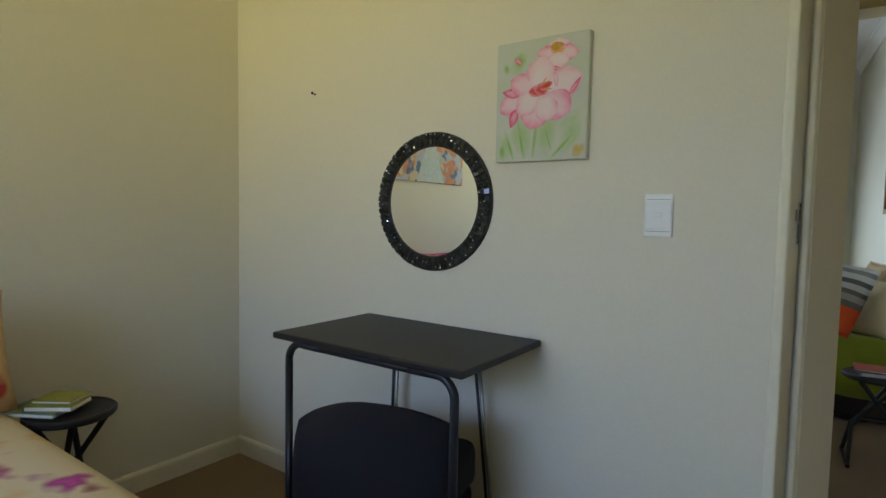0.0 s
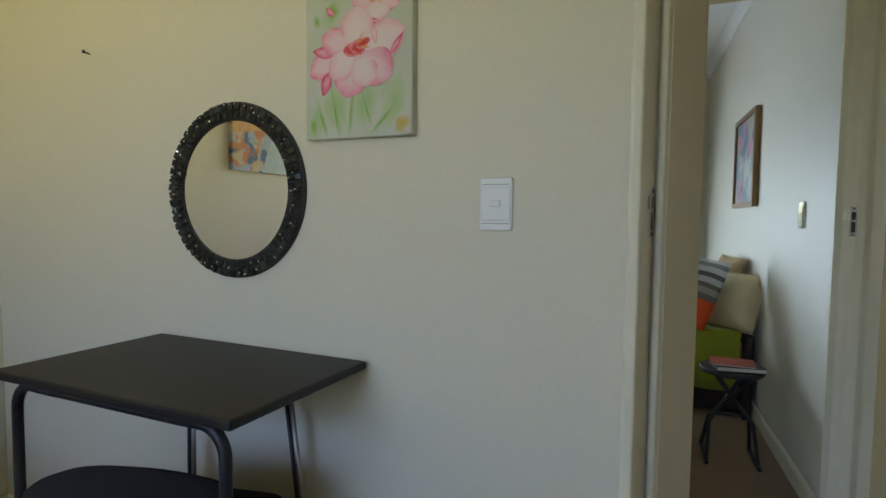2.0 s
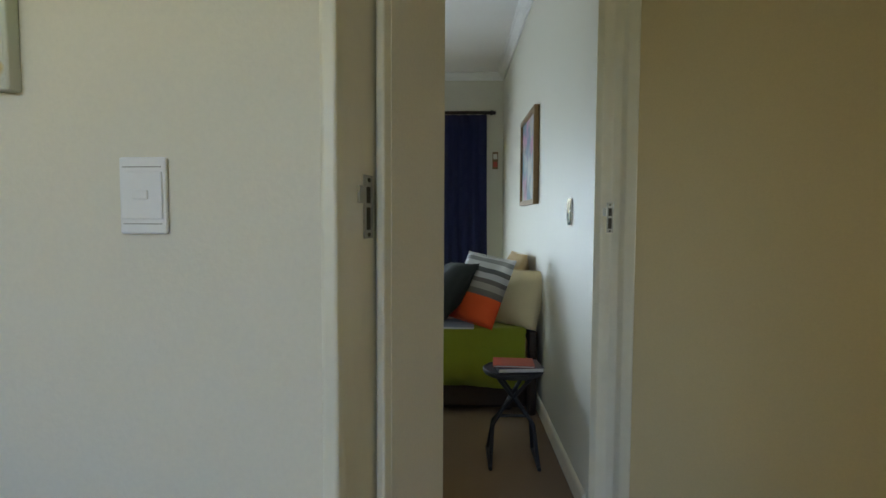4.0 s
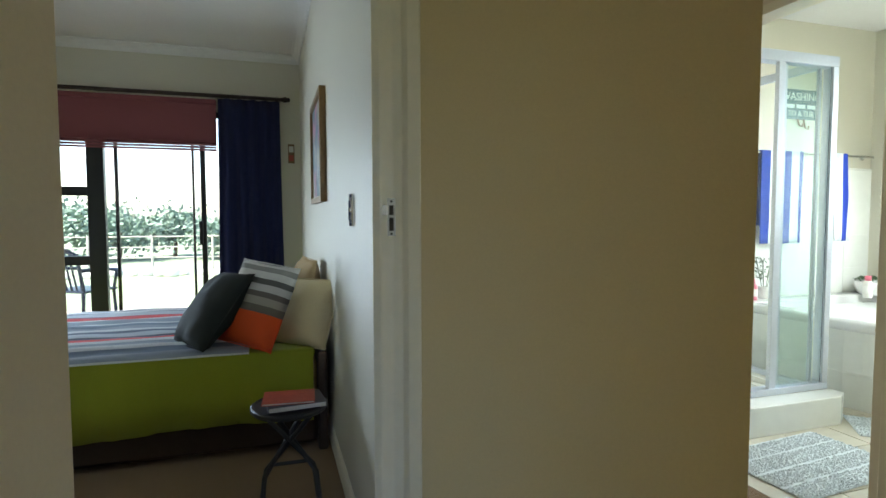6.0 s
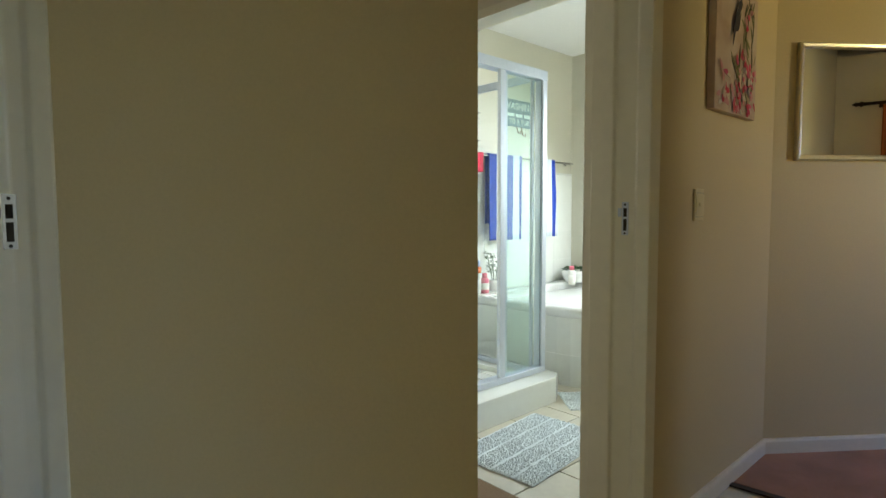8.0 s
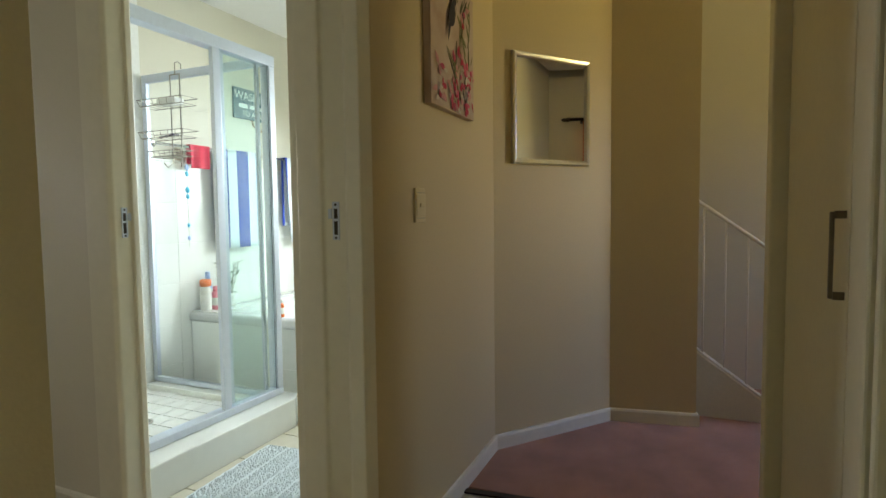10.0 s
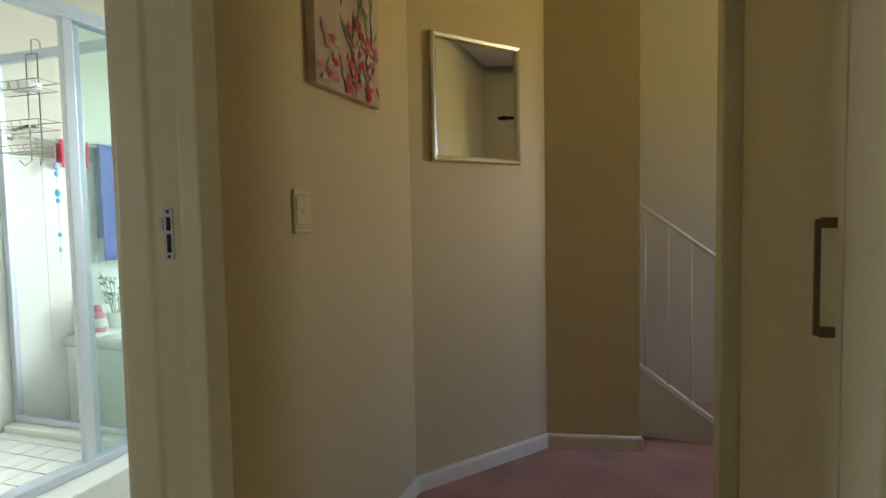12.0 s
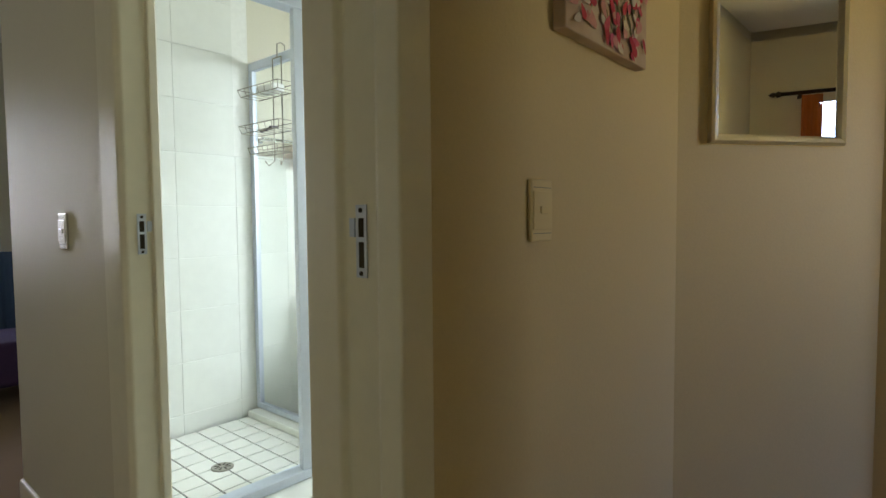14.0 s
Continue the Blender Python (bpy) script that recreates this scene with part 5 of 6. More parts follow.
# ---- bathroom ----
def shower():
    t = thing("shower_enclosure", "framed glass shower enclosure with its sliding door open", "shower", hpose(0, 3.80))
    z0, z1 = 0.154, 1.93

    def bar(name, u0, u1, y0, y1, za, zb):
        part(name, box(u0, u1, y0, y1, za, zb, 0.003), M_ALU, t)
    bar("head_rail", 3.135, 4.10, -0.03, 0.035, z1 - 0.055, z1)
    bar("sill_rail", 3.135, 4.10, -0.03, 0.035, z0, z0 + 0.035)
    bar("wall_post", 3.135, 3.165, -0.02, 0.025, z0 + 0.035, z1 - 0.055)
    bar("corner_post", 4.06, 4.10, -0.028, 0.033, z0 + 0.035, z1 - 0.055)
    bar("panel_stile", 3.693, 3.737, -0.026, -0.002, z0 + 0.035, z1 - 0.055)
    # the sliding door stands open, pushed behind the fixed panel
    bar("door_stile", 3.742, 3.785, 0.006, 0.030, z0 + 0.037, z1 - 0.057)
    bar("door_stile", 4.00, 4.02, 0.006, 0.026, z0 + 0.037, z1 - 0.057)
    for u0, u1, y, za in ((3.737, 4.06, -0.014, 0.035), (3.785, 4.00, 0.016, 0.038)):
        p = part("pane", box(u0, u1, y - 0.003, y + 0.003, z0 + za, z1 - za - 0.02), M_GLASS_GREEN, t, "pale green shower glass")
        p.visible_shadow = False
    # side panel, from the corner post back to the tiled wall
    a, b = Vector((4.08, 0.036)), Vector((4.072, 0.915))
    d = b - a
    m = Matrix.Translation((a.x, a.y, 0)) @ Matrix.Rotation(math.atan2(d.y, d.x), 4, "Z")
    L = d.length
    for name, x0, x1, za, zb in (("side_head", 0.0, L, z1 - 0.045, z1), ("side_sill", 0.0, L, 0.127, 0.157), ("side_post", L - 0.035, L, 0.157, z1 - 0.045)):
        bm = box(x0, x1, -0.015, 0.015, za, zb, 0.003)
        bmesh.ops.transform(bm, matrix=m, verts=bm.verts[:])
        part(name, bm, M_ALU, t)
    bm = box(0.0, L - 0.035, -0.003, 0.003, 0.157, z1 - 0.045)
    bmesh.ops.transform(bm, matrix=m, verts=bm.verts[:])
    p = part("pane", bm, M_GLASS, t, "clear shower glass")
    p.visible_shadow = False


shower()

# raised kerb and shower floor bed
structure("trim_shower_kerb", prism(hpoly((3.145, 3.645), (4.05, 3.655), (4.13, 3.70), (4.13, 3.85), (3.145, 3.85)), 0.0, 0.152, 0.006), M_TILE, "white tiled shower kerb")
structure("trim_shower_side_kerb", prism(hpoly((4.005, 3.851), (4.13, 3.851), (4.13, 4.71), (4.0, 4.71)), 0.0, 0.125, 0.006), M_TILE, "white tiled shower kerb along the side glass")
shower_floor = structure("floor_shower", prism(hpoly((3.145, 3.851), (4.004, 3.851), (3.999, 4.71), (3.145, 4.71)), 0.0, 0.089), M_GROUT_DARK, "small white floor tiles with dark joints in the shower")
edges_u = [3.150] + [3.195 + 0.106 * k for k in range(8)] + [4.000]
edges_v = [3.853] + [3.934 + 0.106 * k for k in range(7)] + [4.706]
for u0, u1 in zip(edges_u, edges_u[1:]):
    for v0, v1 in zip(edges_v, edges_v[1:]):
        a, b = (u1 - u0) / 2 - 0.003, (v1 - v0) / 2 - 0.003
        piece("tile", finish("tile", box(-a, a, -b, b, 0, 0.006, 0.0012, 1), M_TILE), shower_floor, hpose((u0 + u1) / 2, (v0 + v1) / 2, 0.0885))
t = thing("floor_drain", "round steel drain grate in the shower floor", "drain", hpose(3.614, 4.234, 0.0945))
part("grate", lathe([(0, 0), (0.045, 0), (0.045, 0.003), (0.040, 0.005), (0, 0.005)], 28), M_STEEL, t)
for k in range(8):
    a = k * math.tau / 8
    # dark strip laid on the solid grate, painting in a slot's shade
    part("slot_shade", box(0.012, 0.034, -0.003, 0.003, 0.0048, 0.0056), M_HOLE, t).matrix_local = Matrix.Rotation(a, 4, "Z")


def bath():
    t = thing("corner_bath", "white corner bath with a curved tiled front", "bath", hpose(0, 0))
    outer = [(4.345, 4.71), (4.335, 4.25), (4.33, 4.0)]
    outer += [(4.90 - 0.57 * math.cos(radians(a)), 3.95 - 0.62 * math.sin(radians(a))) for a in range(8, 90, 9)]
    outer += [(5.3, 3.32), (5.73, 3.30), (5.73, 4.71)]
    cx, cy = 5.02, 4.05
    n = len(outer)

    def ring(bm, f, z, shrink=None):
        return [bm.verts.new((cx + (x - cx) * f, cy + (y - cy) * f, z)) for x, y in outer]
    bm = bm_new()
    add_prism(bm, outer, 0.0, 0.44)
    part("apron", bm, M_TILE, t, "white tiled apron")
    bm = bm_new()
    rings = [ring(bm, 1.0, 0.441), ring(bm, 1.012, 0.452), ring(bm, 1.012, 0.485), ring(bm, 1.0, 0.498), ring(bm, 0.86, 0.500), ring(bm, 0.82, 0.488), ring(bm, 0.74, 0.20), ring(bm, 0.60, 0.10)]
    for a, b in zip(rings, rings[1:]):
        for k in range(n):
            j = (k + 1) % n
            bm.faces.new((a[k], a[j], b[j], b[k]))
    bm.faces.new(rings[-1])
    part("tub", bm, M_WHITE, t, "white acrylic tub", True)
    part("joint", tube([(x, y - 0.0, 0.20) for x, y in outer[1:-2]], 0.002, 6), M_GROUT, t)
    part("soap_ledge", box(4.35, 4.66, 4.50, 4.712, 0.4985, 0.506, 0.003), M_TILE, t)


bath()

# towel rail and what hangs on it
t = thing("towel_rail", "chrome towel rail on the bathroom wall", "towel rail", hpose(0, 4.73, 1.545))
part("rail", tube([(4.10, -0.07, 0), (5.66, -0.07, 0)], 0.009, 10), M_CHROME, t, "", True)
for u in (4.12, 5.0, 5.63):
    part("bracket", tube([(u, -0.07, 0), (u, -0.012, 0)], 0.008, 8), M_CHROME, t)
    part("flange", tube([(u, -0.013, 0), (u, 0.0, 0)], 0.020, 14), M_CHROME, t)


def hung_cloth(label, u, w, drop, material, name="towel", skew=0.0):
    t = thing(name, label, name, hpose(u, 4.66, 1.545), "cloths on the towel rail")
    bm = wave_cloth(w, -drop, 0.012, 1.6, 0.008, -0.05, 34, 12, u)
    bmesh.ops.translate(bm, vec=(0, -0.018, 0), verts=bm.verts[:])
    for v in bm.verts:
        v.co.x += skew * -v.co.z
    part("front", bm, material, t, "", True)
    bm = wave_cloth(w, -drop * 0.8, 0.012, 1.3, 0.006, 0, 34, 12, u + 3)
    bmesh.ops.translate(bm, vec=(0, 0.02, 0), verts=bm.verts[:])
    part("back", bm, material, t, "", True)
    part("fold", box(-w / 2, w / 2, -0.02, 0.022, 0.0095, 0.0165, 0.003), material, t)


hung_cloth("blue and white striped towel over the rail", 4.73, 0.38, 0.65, M_TOWEL)
hung_cloth("blue and white striped hand towel over the rail", 5.29, 0.15, 0.64, M_TOWEL_SMALL, "towel", 0.08)
hung_cloth("crumpled bright pink cloth on the towel rail", 4.40, 0.15, 0.13, M_RED_CLOTH, "washcloth")


def sign():
    t = thing("bath_sign", "blue-grey wall sign with white lettering and a tap hook", "sign", hpose(4.975, 4.73, 1.915))
    part("board", box(-0.20, 0.20, -0.014, 0, -0.108, 0.108, 0.003), M_SIGN, t)
    for text, z, size in (("WASHING", 0.028, 0.082), ("DANCING IN", -0.030, 0.040), ("TO A TUB", -0.086, 0.055)):
        if text == "WASHING" or text == "TO A TUB":
            cu = bpy.data.curves.new("lettering", "FONT")
            cu.body, cu.size, cu.align_x, cu.extrude = text, size, "CENTER", 0.0008
            tmp = bpy.data.objects.new("lettering", cu)
            scene.collection.objects.link(tmp)
            me = bpy.data.meshes.new_from_object(tmp.evaluated_get(bpy.context.evaluated_depsgraph_get()))
            bpy.data.objects.remove(tmp)
            me.materials.clear()
            me.materials.append(M_INK)
            ob = new("lettering", me)
            ob.parent = t
            ob.matrix_local = pose(0, -0.0155, z, 90, 0, 0)
        else:
            for x0, x1 in ((-0.15, -0.065), (-0.045, 0.04), (0.06, 0.15)):
                part("lettering", box(x0, x1, -0.016, -0.0142, z, z + 0.028), M_INK, t)
    part("hook", tube([(-0.02, -0.004, -0.10), (-0.02, -0.02, -0.15), (-0.02, -0.045, -0.165), (-0.02, -0.05, -0.145)], 0.006, 8), M_GOLD, t, "", True)
    part("hook", tube([(0.04, -0.004, -0.10), (0.04, -0.02, -0.17), (0.04, -0.045, -0.185), (0.04, -0.05, -0.16)], 0.006, 8), M_GOLD, t, "", True)


sign()


CADDY = hpose(4.064, 4.42, 1.96, -88)


def caddy():
    """A hanging wire caddy with three baskets, at the head rail of the side glass."""
    t = thing("shower_caddy", "chrome wire shower caddy hanging from the glass panel", "shower caddy", CADDY)
    part("hook", tube([(0, 0.02, -0.02), (0, 0.02, 0.008), (0, 0.0, 0.016), (0, -0.022, 0.006), (0, -0.024, -0.06)], 0.003, 6), M_STEEL, t, "", True)
    for s in (-1, 1):
        part("upright", tube([(s * 0.035, -0.026, -0.06), (s * 0.035, -0.026, -0.55), (s * 0.05, -0.05, -0.575), (s * 0.065, -0.06, -0.55)], 0.003, 6), M_STEEL, t, "", True)
    part("top_bar", tube([(-0.035, -0.026, -0.06), (0.035, -0.026, -0.06)], 0.003, 6), M_STEEL, t)
    for z, w, d, h in ((-0.245, 0.165, 0.11, 0.035), (-0.42, 0.165, 0.11, 0.035), (-0.52, 0.12, 0.09, 0.03)):
        bm = bm_new()
        for zz, g in ((z, 0.92), (z + h, 1.0)):
            pts = [(-w * g, -0.028, zz), (w * g, -0.028, zz), (w * g, -0.028 - d * g, zz), (-w * g, -0.028 - d * g, zz)]
            add_tube(bm, pts, 0.0022, 6, True)
        for k in range(7):
            x = -w * 0.92 + 2 * w * 0.92 * k / 6
            add_tube(bm, [(x, -0.028, z), (x, -0.028 - d * 0.92, z)], 0.0018, 5)
            add_tube(bm, [(x, -0.028 - d * 0.92, z), (x * 1.08, -0.028 - d, z + h)], 0.0018, 5)
        part("basket", bm, M_STEEL, t)
    return t


caddy()
t = thing("soap_box", "white soap box in the top basket of the caddy", "soap", CADDY @ pose(0.02, -0.08, -0.2425))
part("box", box(-0.07, 0.07, -0.035, 0.035, 0, 0.04, 0.012, 3), M_WHITE, t, "", True)
t = thing("razor", "dark razor lying in the middle basket of the caddy", "razor", CADDY @ pose(0.0, -0.08, -0.4175))
part("handle", tube([(-0.08, 0.01, 0.008), (0.05, -0.01, 0.012)], 0.007, 8), M_DARKBOOK, t, "", True)
part("head", box(0.045, 0.065, -0.03, 0.012, 0.006, 0.018, 0.003), M_DARKBOOK, t)


def bottle(label, u, v, z, r, h, body, cap, neck=0.5):
    t = thing("bottle", label, "bottle", hpose(u, v, z), "bottles on the bath edge")
    part("body", lathe([(0, 0), (r * 0.95, 0), (r, 0.006), (r, h * 0.66), (r * 0.8, h * 0.74), (r * neck, h * 0.78), (0, h * 0.78)], 20), body, t, "", True)
    part("cap", lathe([(0, h * 0.78), (r * neck * 1.15, h * 0.78), (r * neck * 1.15, h * 0.97), (r * neck * 0.9, h), (0, h)], 18), cap, t, "", True)
    part("label_band", lathe([(r + 0.0008, h * 0.18), (r + 0.0008, h * 0.52), (r, h * 0.52), (r, h * 0.18), (r + 0.0008, h * 0.18)], 20), M_PAPER, t, "", True)


bottle("white bottle with an orange cap on the bath ledge", 4.385, 4.62, 0.506, 0.034, 0.20, M_PAPER, M_ORANGE, 0.9)
bottle("pink lotion bottle on the bath ledge", 4.45, 4.60, 0.506, 0.034, 0.15, M_PINKBOT, M_PINKBOT, 0.5)
bottle("pale blue bottle on the bath ledge", 4.46, 4.68, 0.506, 0.026, 0.24, M_BLUEBOT, M_BLUEBOT, 0.5)
bottle("small orange bottle on the bath edge", 4.385, 4.02, 0.5, 0.022, 0.11, M_ORANGE, M_PAPER, 0.5)
bottle("pink and white bottle on the bath rim", 5.36, 4.45, 0.5, 0.03, 0.16, M_PAPER, M_PINKBOT, 0.6)


def plant(label, u, v, z, pot_r, pot_h, kind):
    t = thing("potted_plant", label, "plant", hpose(u, v, z))
    part("pot", lathe([(0, 0), (pot_r * 0.72, 0), (pot_r * (1.0 if kind == "bush" else 0.95), pot_h * 0.7), (pot_r, pot_h), (pot_r * 0.88, pot_h), (pot_r * 0.8, pot_h * 0.8), (0, pot_h * 0.8)], 28), M_WHITE, t, "white ceramic pot", True)
    rng = random.Random(int(u * 100))
    leaf = bm_new()
    count = 70 if kind == "stems" else 110
    for k in range(count):
        if kind == "stems":
            a, s = rng.uniform(0, math.tau), rng.random()
            base = Vector((math.cos(a) * 0.02, math.sin(a) * 0.02, pot_h * 0.8))
            top = Vector((math.cos(a) * 0.065, math.sin(a) * 0.065, pot_h + 0.20))
            p = base.lerp(top, 0.25 + 0.75 * s)
            l, w = 0.038, 0.014
        else:
            a, rr = rng.uniform(0, math.tau), pot_r * 0.9 * math.sqrt(rng.random())
            p = Vector((math.cos(a) * rr, math.sin(a) * rr, pot_h * 0.92 + 0.03 * (1 - (rr / pot_r) ** 2)))
            l, w = 0.034, 0.018
        d = Vector((math.cos(a + rng.uniform(-1, 1)), math.sin(a + rng.uniform(-1, 1)), rng.uniform(0.1, 1.0))).normalized()
        sd = d.cross(Vector((0, 0, 1))).normalized()
        up = sd.cross(d)
        vs = [leaf.verts.new(p), leaf.verts.new(p + d * l * 0.5 + sd * w / 2 + up * 0.004), leaf.verts.new(p + d * l), leaf.verts.new(p + d * l * 0.5 - sd * w / 2 + up * 0.004)]
        leaf.faces.new(vs)
    part("foliage", leaf, M_LEAF, t, "small green leaves")
    if kind == "stems":
        st = bm_new()
        for k in range(7):
            a = k * math.tau / 7
            add_tube(st, [(math.cos(a) * 0.015, math.sin(a) * 0.015, pot_h * 0.8), (math.cos(a) * 0.06, math.sin(a) * 0.06, pot_h + 0.19)], 0.002, 5)
        part("stems", st, M_LEAF, t)


plant("leafy plant in a white pot on the bath ledge", 4.58, 4.62, 0.506, 0.05, 0.09, "stems")
plant("low green succulent in a round white bowl on the bath rim", 5.56, 4.56, 0.5, 0.11, 0.10, "bush")

# string of shells hanging under the cloth
t = thing("shell_string", "string of blue shells hanging from the towel rail", "ornament", hpose(4.30, 4.66, 1.535))
part("cord", tube([(0, -0.01, 0.0), (0, -0.012, -0.62)], 0.0018, 5), M_PAPER, t)
for z, s, mm in ((-0.12, 1.0, M_BLUEBOT), (-0.16, 0.8, M_AQUA), (-0.26, 1.0, M_AQUA), (-0.30, 0.8, M_AQUA), (-0.48, 0.7, M_AQUA), (-0.56, 0.7, M_BLUEBOT)):
    bm = lathe([(0, -0.022), (0.014, -0.012), (0.017, 0.004), (0.009, 0.018), (0, 0.022)], 12)
    bmesh.ops.scale(bm, vec=(s, 0.5 * s, s), verts=bm.verts[:])
    bmesh.ops.translate(bm, vec=(0, -0.012, z), verts=bm.verts[:])
    part("shell", bm, mm, t, "", True)


def bath_mat(label, m, w, d, rows):
    t = thing("bath_mat", label, "bath mat", m, "bath mats")
    part("backing", box(-w, w, -d, d, 0.0, 0.006, 0.002), M_MAT, t)
    rng = random.Random(rows)
    bm = bm_new()
    for j in range(rows):
        y = -d + 2 * d * (j + 0.5) / rows
        n = int(w * 2 / 0.013)
        for i in range(n):
            x = -w + 2 * w * (i + 0.5) / n + rng.uniform(-0.003, 0.003)
            yy = y + rng.uniform(-0.003, 0.003)
            r, h = rng.uniform(0.008, 0.0115), rng.uniform(0.006, 0.0115)
            if j % 9 == 8:
                h *= 0.2
            base = [bm.verts.new((x + r * math.cos(q * 1.257), yy + r * math.sin(q * 1.257), 0.004)) for q in range(5)]
            tx, ty = rng.uniform(-0.004, 0.004), rng.uniform(-0.004, 0.004)
            top = bm.verts.new((x + tx, yy + ty, 0.004 + h))
            for q in range(5):
                bm.faces.new((base[q], base[(q + 1) % 5], top))
    part("pile", bm, M_MAT, t, "shaggy blue-grey tufts")["kind"] = "stuff"


bath_mat("shaggy blue-grey bath mat on the tiled floor", hpose(3.48, 3.37, 0.002, 5), 0.345, 0.225, 36)
bath_mat("small shaggy blue-grey mat beside the bath", hpose(4.22, 3.52, 0.002, -40), 0.17, 0.15, 22)

# ---- garden outside the sliding door ----
structure("ground", prism([(-260, -260), (260, -260), (260, 260), (-260, 260)], -0.62, -0.45), M_GRASS, "mown lawn reaching far beyond the house")
structure("pavement_patio", prism(hpoly((-3.4, 6.9), (2.2, 6.9), (2.2, 9.6), (-3.4, 9.6)), -0.4, -0.10), M_PAVING, "paved patio outside the sliding door")


def patio_chair():
    t = thing("garden_chair", "dark moulded plastic garden chair on the patio", "chair", hpose(-0.72, 8.4, -0.10, 150))
    part("seat", box(-0.24, 0.24, -0.22, 0.22, 0.40, 0.43, 0.012), M_CHAIR_OUT, t)
    for s in (-1, 1):
        part("leg", tube([(s * 0.22, -0.21, 0), (s * 0.21, -0.19, 0.40), (s * 0.25, -0.2, 0.62)], 0.018, 8), M_CHAIR_OUT, t)
        part("leg", tube([(s * 0.22, 0.24, 0), (s * 0.21, 0.20, 0.42), (s * 0.2, 0.26, 0.80)], 0.018, 8), M_CHAIR_OUT, t)
        part("arm", tube([(s * 0.25, -0.2, 0.62), (s * 0.26, 0.0, 0.645), (s * 0.21, 0.22, 0.64)], 0.022, 8), M_CHAIR_OUT, t)
    part("top_rail", tube([(-0.2, 0.26, 0.80), (-0.1, 0.29, 0.85), (0.1, 0.29, 0.85), (0.2, 0.26, 0.80)], 0.025, 8), M_CHAIR_OUT, t)
    for k in range(5):
        x = -0.13 + 0.065 * k
        part("slat", tube([(x, 0.20, 0.43), (x, 0.245, 0.62), (x, 0.285, 0.84)], 0.011, 6), M_CHAIR_OUT, t)


patio_chair()


def fence():
    t = thing("garden_fence", "thin wire fence with posts at the end of the lawn", "fence", hpose(0, 19, -0.45))
    for k in range(15):
        part("post", tube([(-10 + 1.6 * k, 0, 0), (-10 + 1.6 * k, 0, 1.05)], 0.03, 8), M_PAVING, t)
    for z in (0.4, 0.7, 1.0):
        part("wire", tube([(-10, 0, z), (12.4, 0, z)], 0.016, 6), M_PAVING, t)


fence()


def edging_stone(m, size, seed):
    t = thing("edging_stone", "rounded pale stone along the edge of the lawn", "stone", m, "stones along the lawn edge")
    bm = bm_new()
    bmesh.ops.create_icosphere(bm, subdivisions=2, radius=size)
    for v in bm.verts:
        v.co *= 1 + 0.25 * noise.noise(v.co * (2.5 / size) + Vector((seed, 0, 0)))
        v.co.z = max(v.co.z, -size * 0.5) + size * 0.45
    part("stone", bm, M_STONE, t, "", True)


M_STONE = mat("pale_garden_stone", (0.62, 0.60, 0.56), 0.85, vary=0.2, grain=20, stain=3, bump=0.3)
rng = random.Random(3)
for k in range(26):
    edging_stone(hpose(-7.0 + 0.36 * k + rng.uniform(-0.1, 0.1), 17.6 + rng.uniform(-0.2, 0.2), -0.45, rng.uniform(0, 90)), rng.uniform(0.10, 0.22), k)


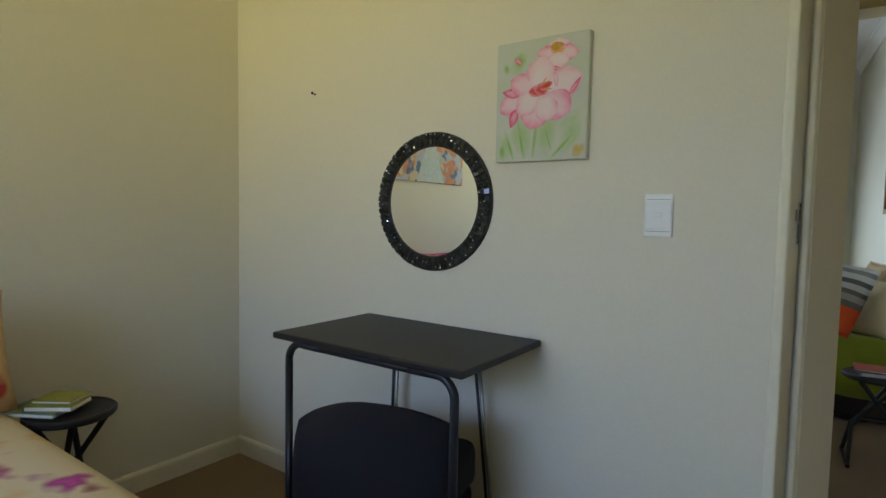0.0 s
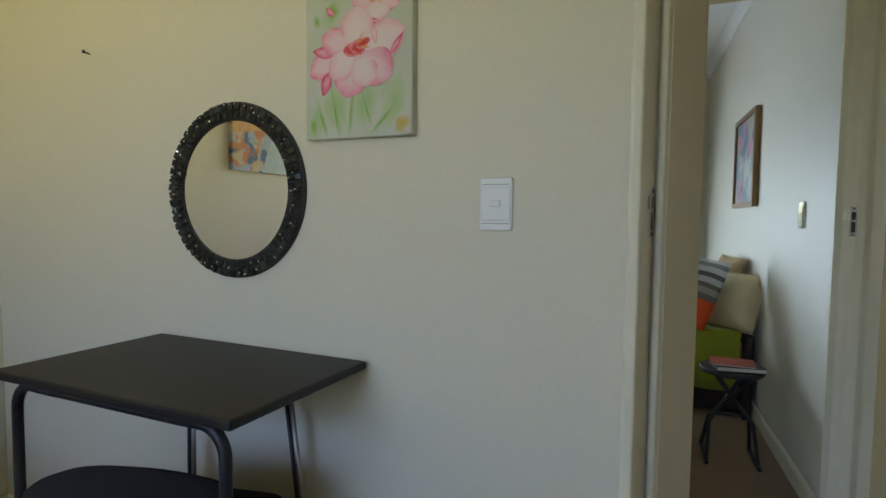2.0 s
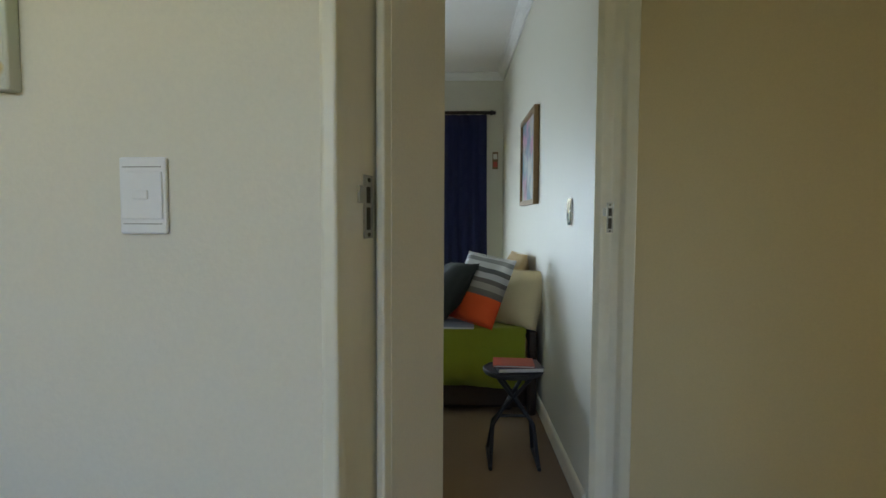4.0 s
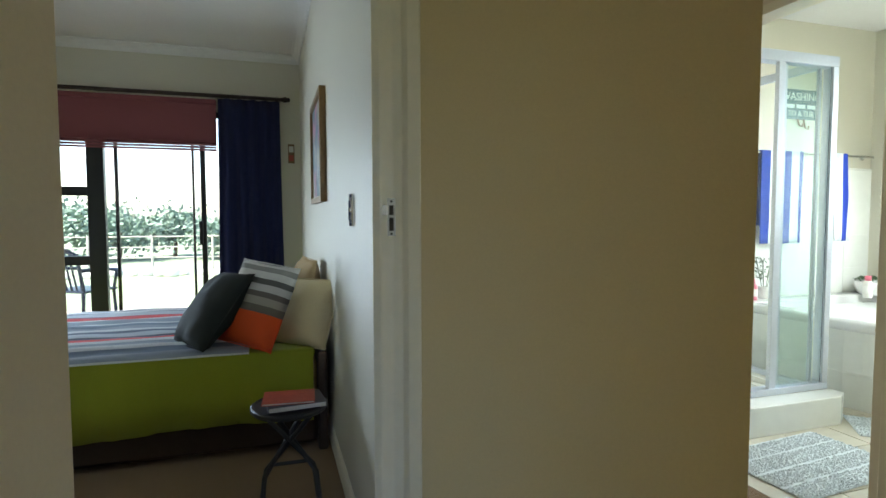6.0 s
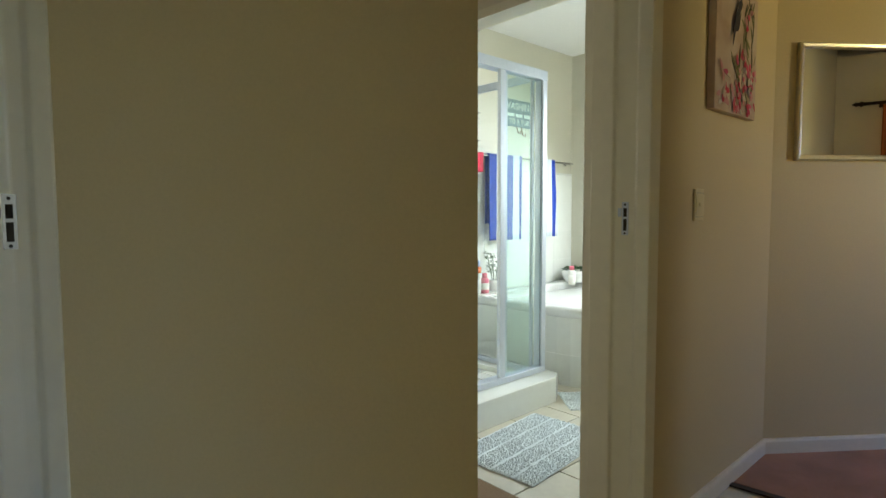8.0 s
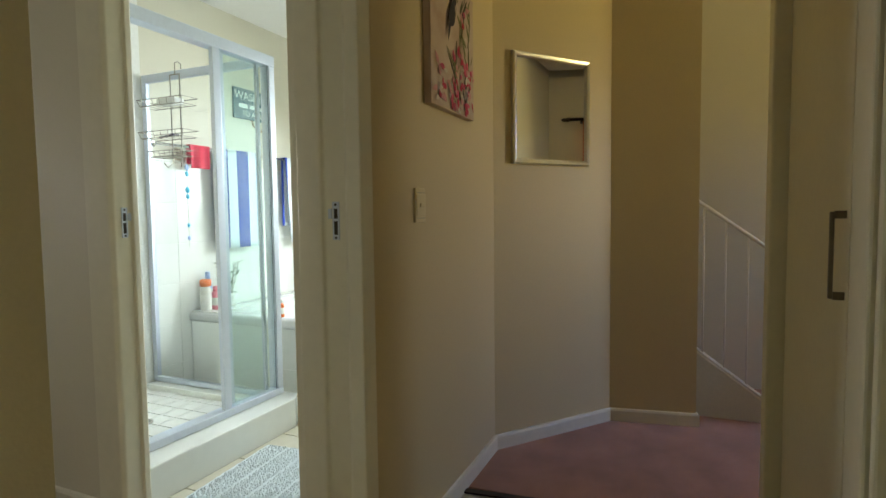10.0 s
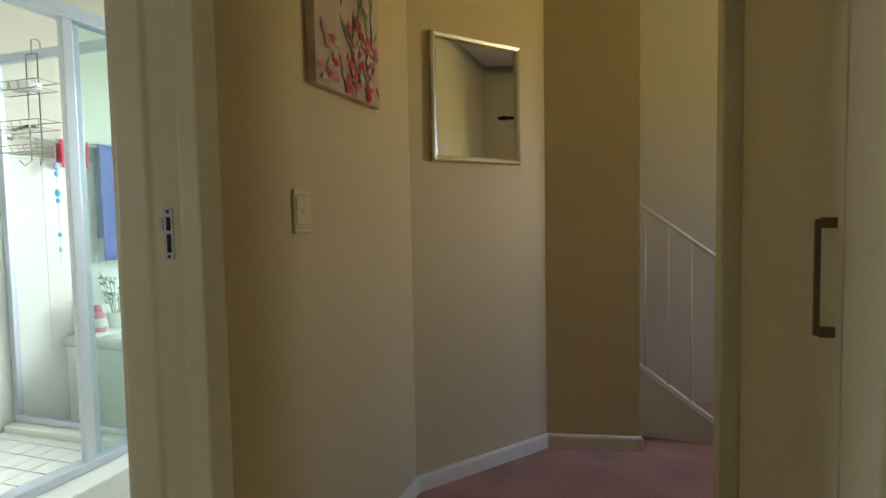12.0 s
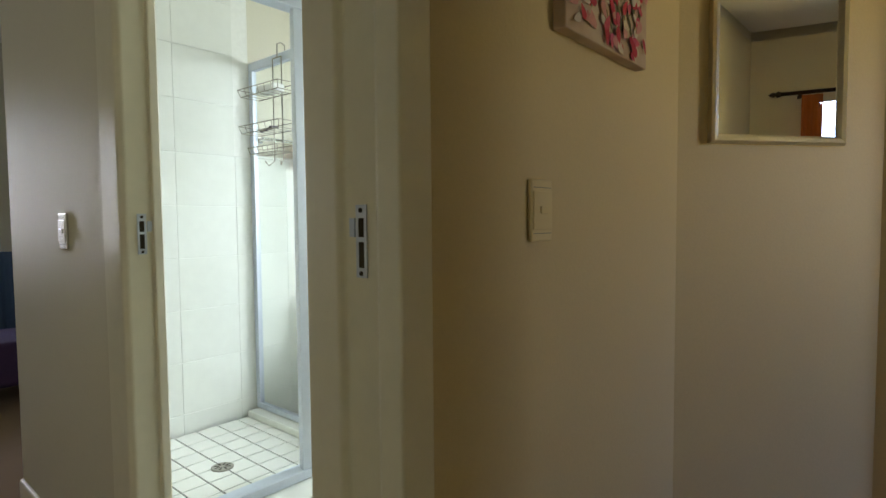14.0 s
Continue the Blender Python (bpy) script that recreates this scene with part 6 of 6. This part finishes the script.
def garden_tree(x, y, h, spread, seed):
    t = thing("tree", "leafy garden tree beyond the lawn fence", "tree", pose(x, y, -0.45), "garden trees")
    rng = random.Random(seed)
    bm = bm_new()
    add_tube(bm, [(0, 0, 0), (0.05, 0.02, h * 0.3), (-0.05, 0.05, h * 0.6)], [0.09, 0.07, 0.04], 8)
    tips = []
    for k in range(7):
        a, z = k * 0.9 + rng.random(), h * rng.uniform(0.3, 0.55)
        tip = Vector((math.cos(a) * spread * 0.6, math.sin(a) * spread * 0.6, z + h * 0.25))
        add_tube(bm, [(0, 0, z), tip * 0.5 + Vector((0, 0, z * 0.45)), tip], [0.06, 0.04, 0.015], 6)
        tips.append(tip)
    part("trunk", bm, M_BARK, t)
    bm = bm_new()
    for k in range(2200):
        c = rng.choice(tips + [Vector((0, 0, h * 0.8))])
        p = c + Vector((rng.gauss(0, 1), rng.gauss(0, 1), rng.gauss(0, 0.8))) * spread * 0.33
        d = Vector((rng.gauss(0, 1), rng.gauss(0, 1), rng.gauss(0, 1))).normalized()
        s = d.orthogonal().normalized()
        l = rng.uniform(0.10, 0.24)
        bm.faces.new([bm.verts.new(p), bm.verts.new(p + d * l * 0.5 + s * l * 0.3), bm.verts.new(p + d * l), bm.verts.new(p + d * l * 0.5 - s * l * 0.3)])
    part("crown", bm, M_HEDGE, t)


rng = random.Random(7)
for k in range(16):
    garden_tree(*hp(-13 + 1.55 * k + rng.uniform(-0.4, 0.4), rng.uniform(23.5, 27)), rng.uniform(1.35, 1.9), rng.uniform(0.9, 1.35), 20 + k)

# ---- bathroom tiles, last ----
tiled = bpy.data.objects["wall_bathroom_north"]
mesh_full = finish("tile", box(-0.149, 0.149, -0.006, 0.0, -0.1247, 0.1247, 0.0008, 1), M_TILE)
structure("trim_tile_bed", prism(hpoly((3.131, 4.7212), (5.739, 4.7212), (5.739, 4.7295), (3.131, 4.7295)), 0.0, 1.448), M_GROUT, "pale grout bed behind the wall tiles")
structure("trim_tile_bed_shower", prism(hpoly((3.131, 4.7213), (4.06, 4.7213), (4.06, 4.7294), (3.131, 4.7294)), 1.449, 2.50), M_GROUT, "pale grout bed behind the shower tiles")
structure("trim_tile_edge", prism(hpoly((4.08, 4.712), (5.735, 4.712), (5.735, 4.726), (4.08, 4.726)), 1.448, 1.462, 0.003), M_TILE, "white edge tile at the top of the bathroom tiling")
for j in range(10):
    z = 1.3205 + 0.2515 * (j - 5)
    for i in range(9):
        u = 3.224 + 0.300 * i
        if u > 5.65 or (z > 1.4 and u > 3.9) or z > 2.40:
            continue
        piece("tile", mesh_full, tiled, hpose(u, 4.7254, z))
mesh_floor = finish("tile", box(-0.147, 0.147, -0.147, 0.147, 0, 0.008, 0.002, 1), M_FLOOR_TILE)
floor_bath = bpy.data.objects["floor_bathroom"]
for i in range(9):
    for j in range(7):
        u, v = 3.20 + 0.3 * i, 2.98 + 0.3 * j
        if v < 3.95 and u < 5.6:
            piece("tile", mesh_floor, floor_bath, hpose(u, v, -0.0065))
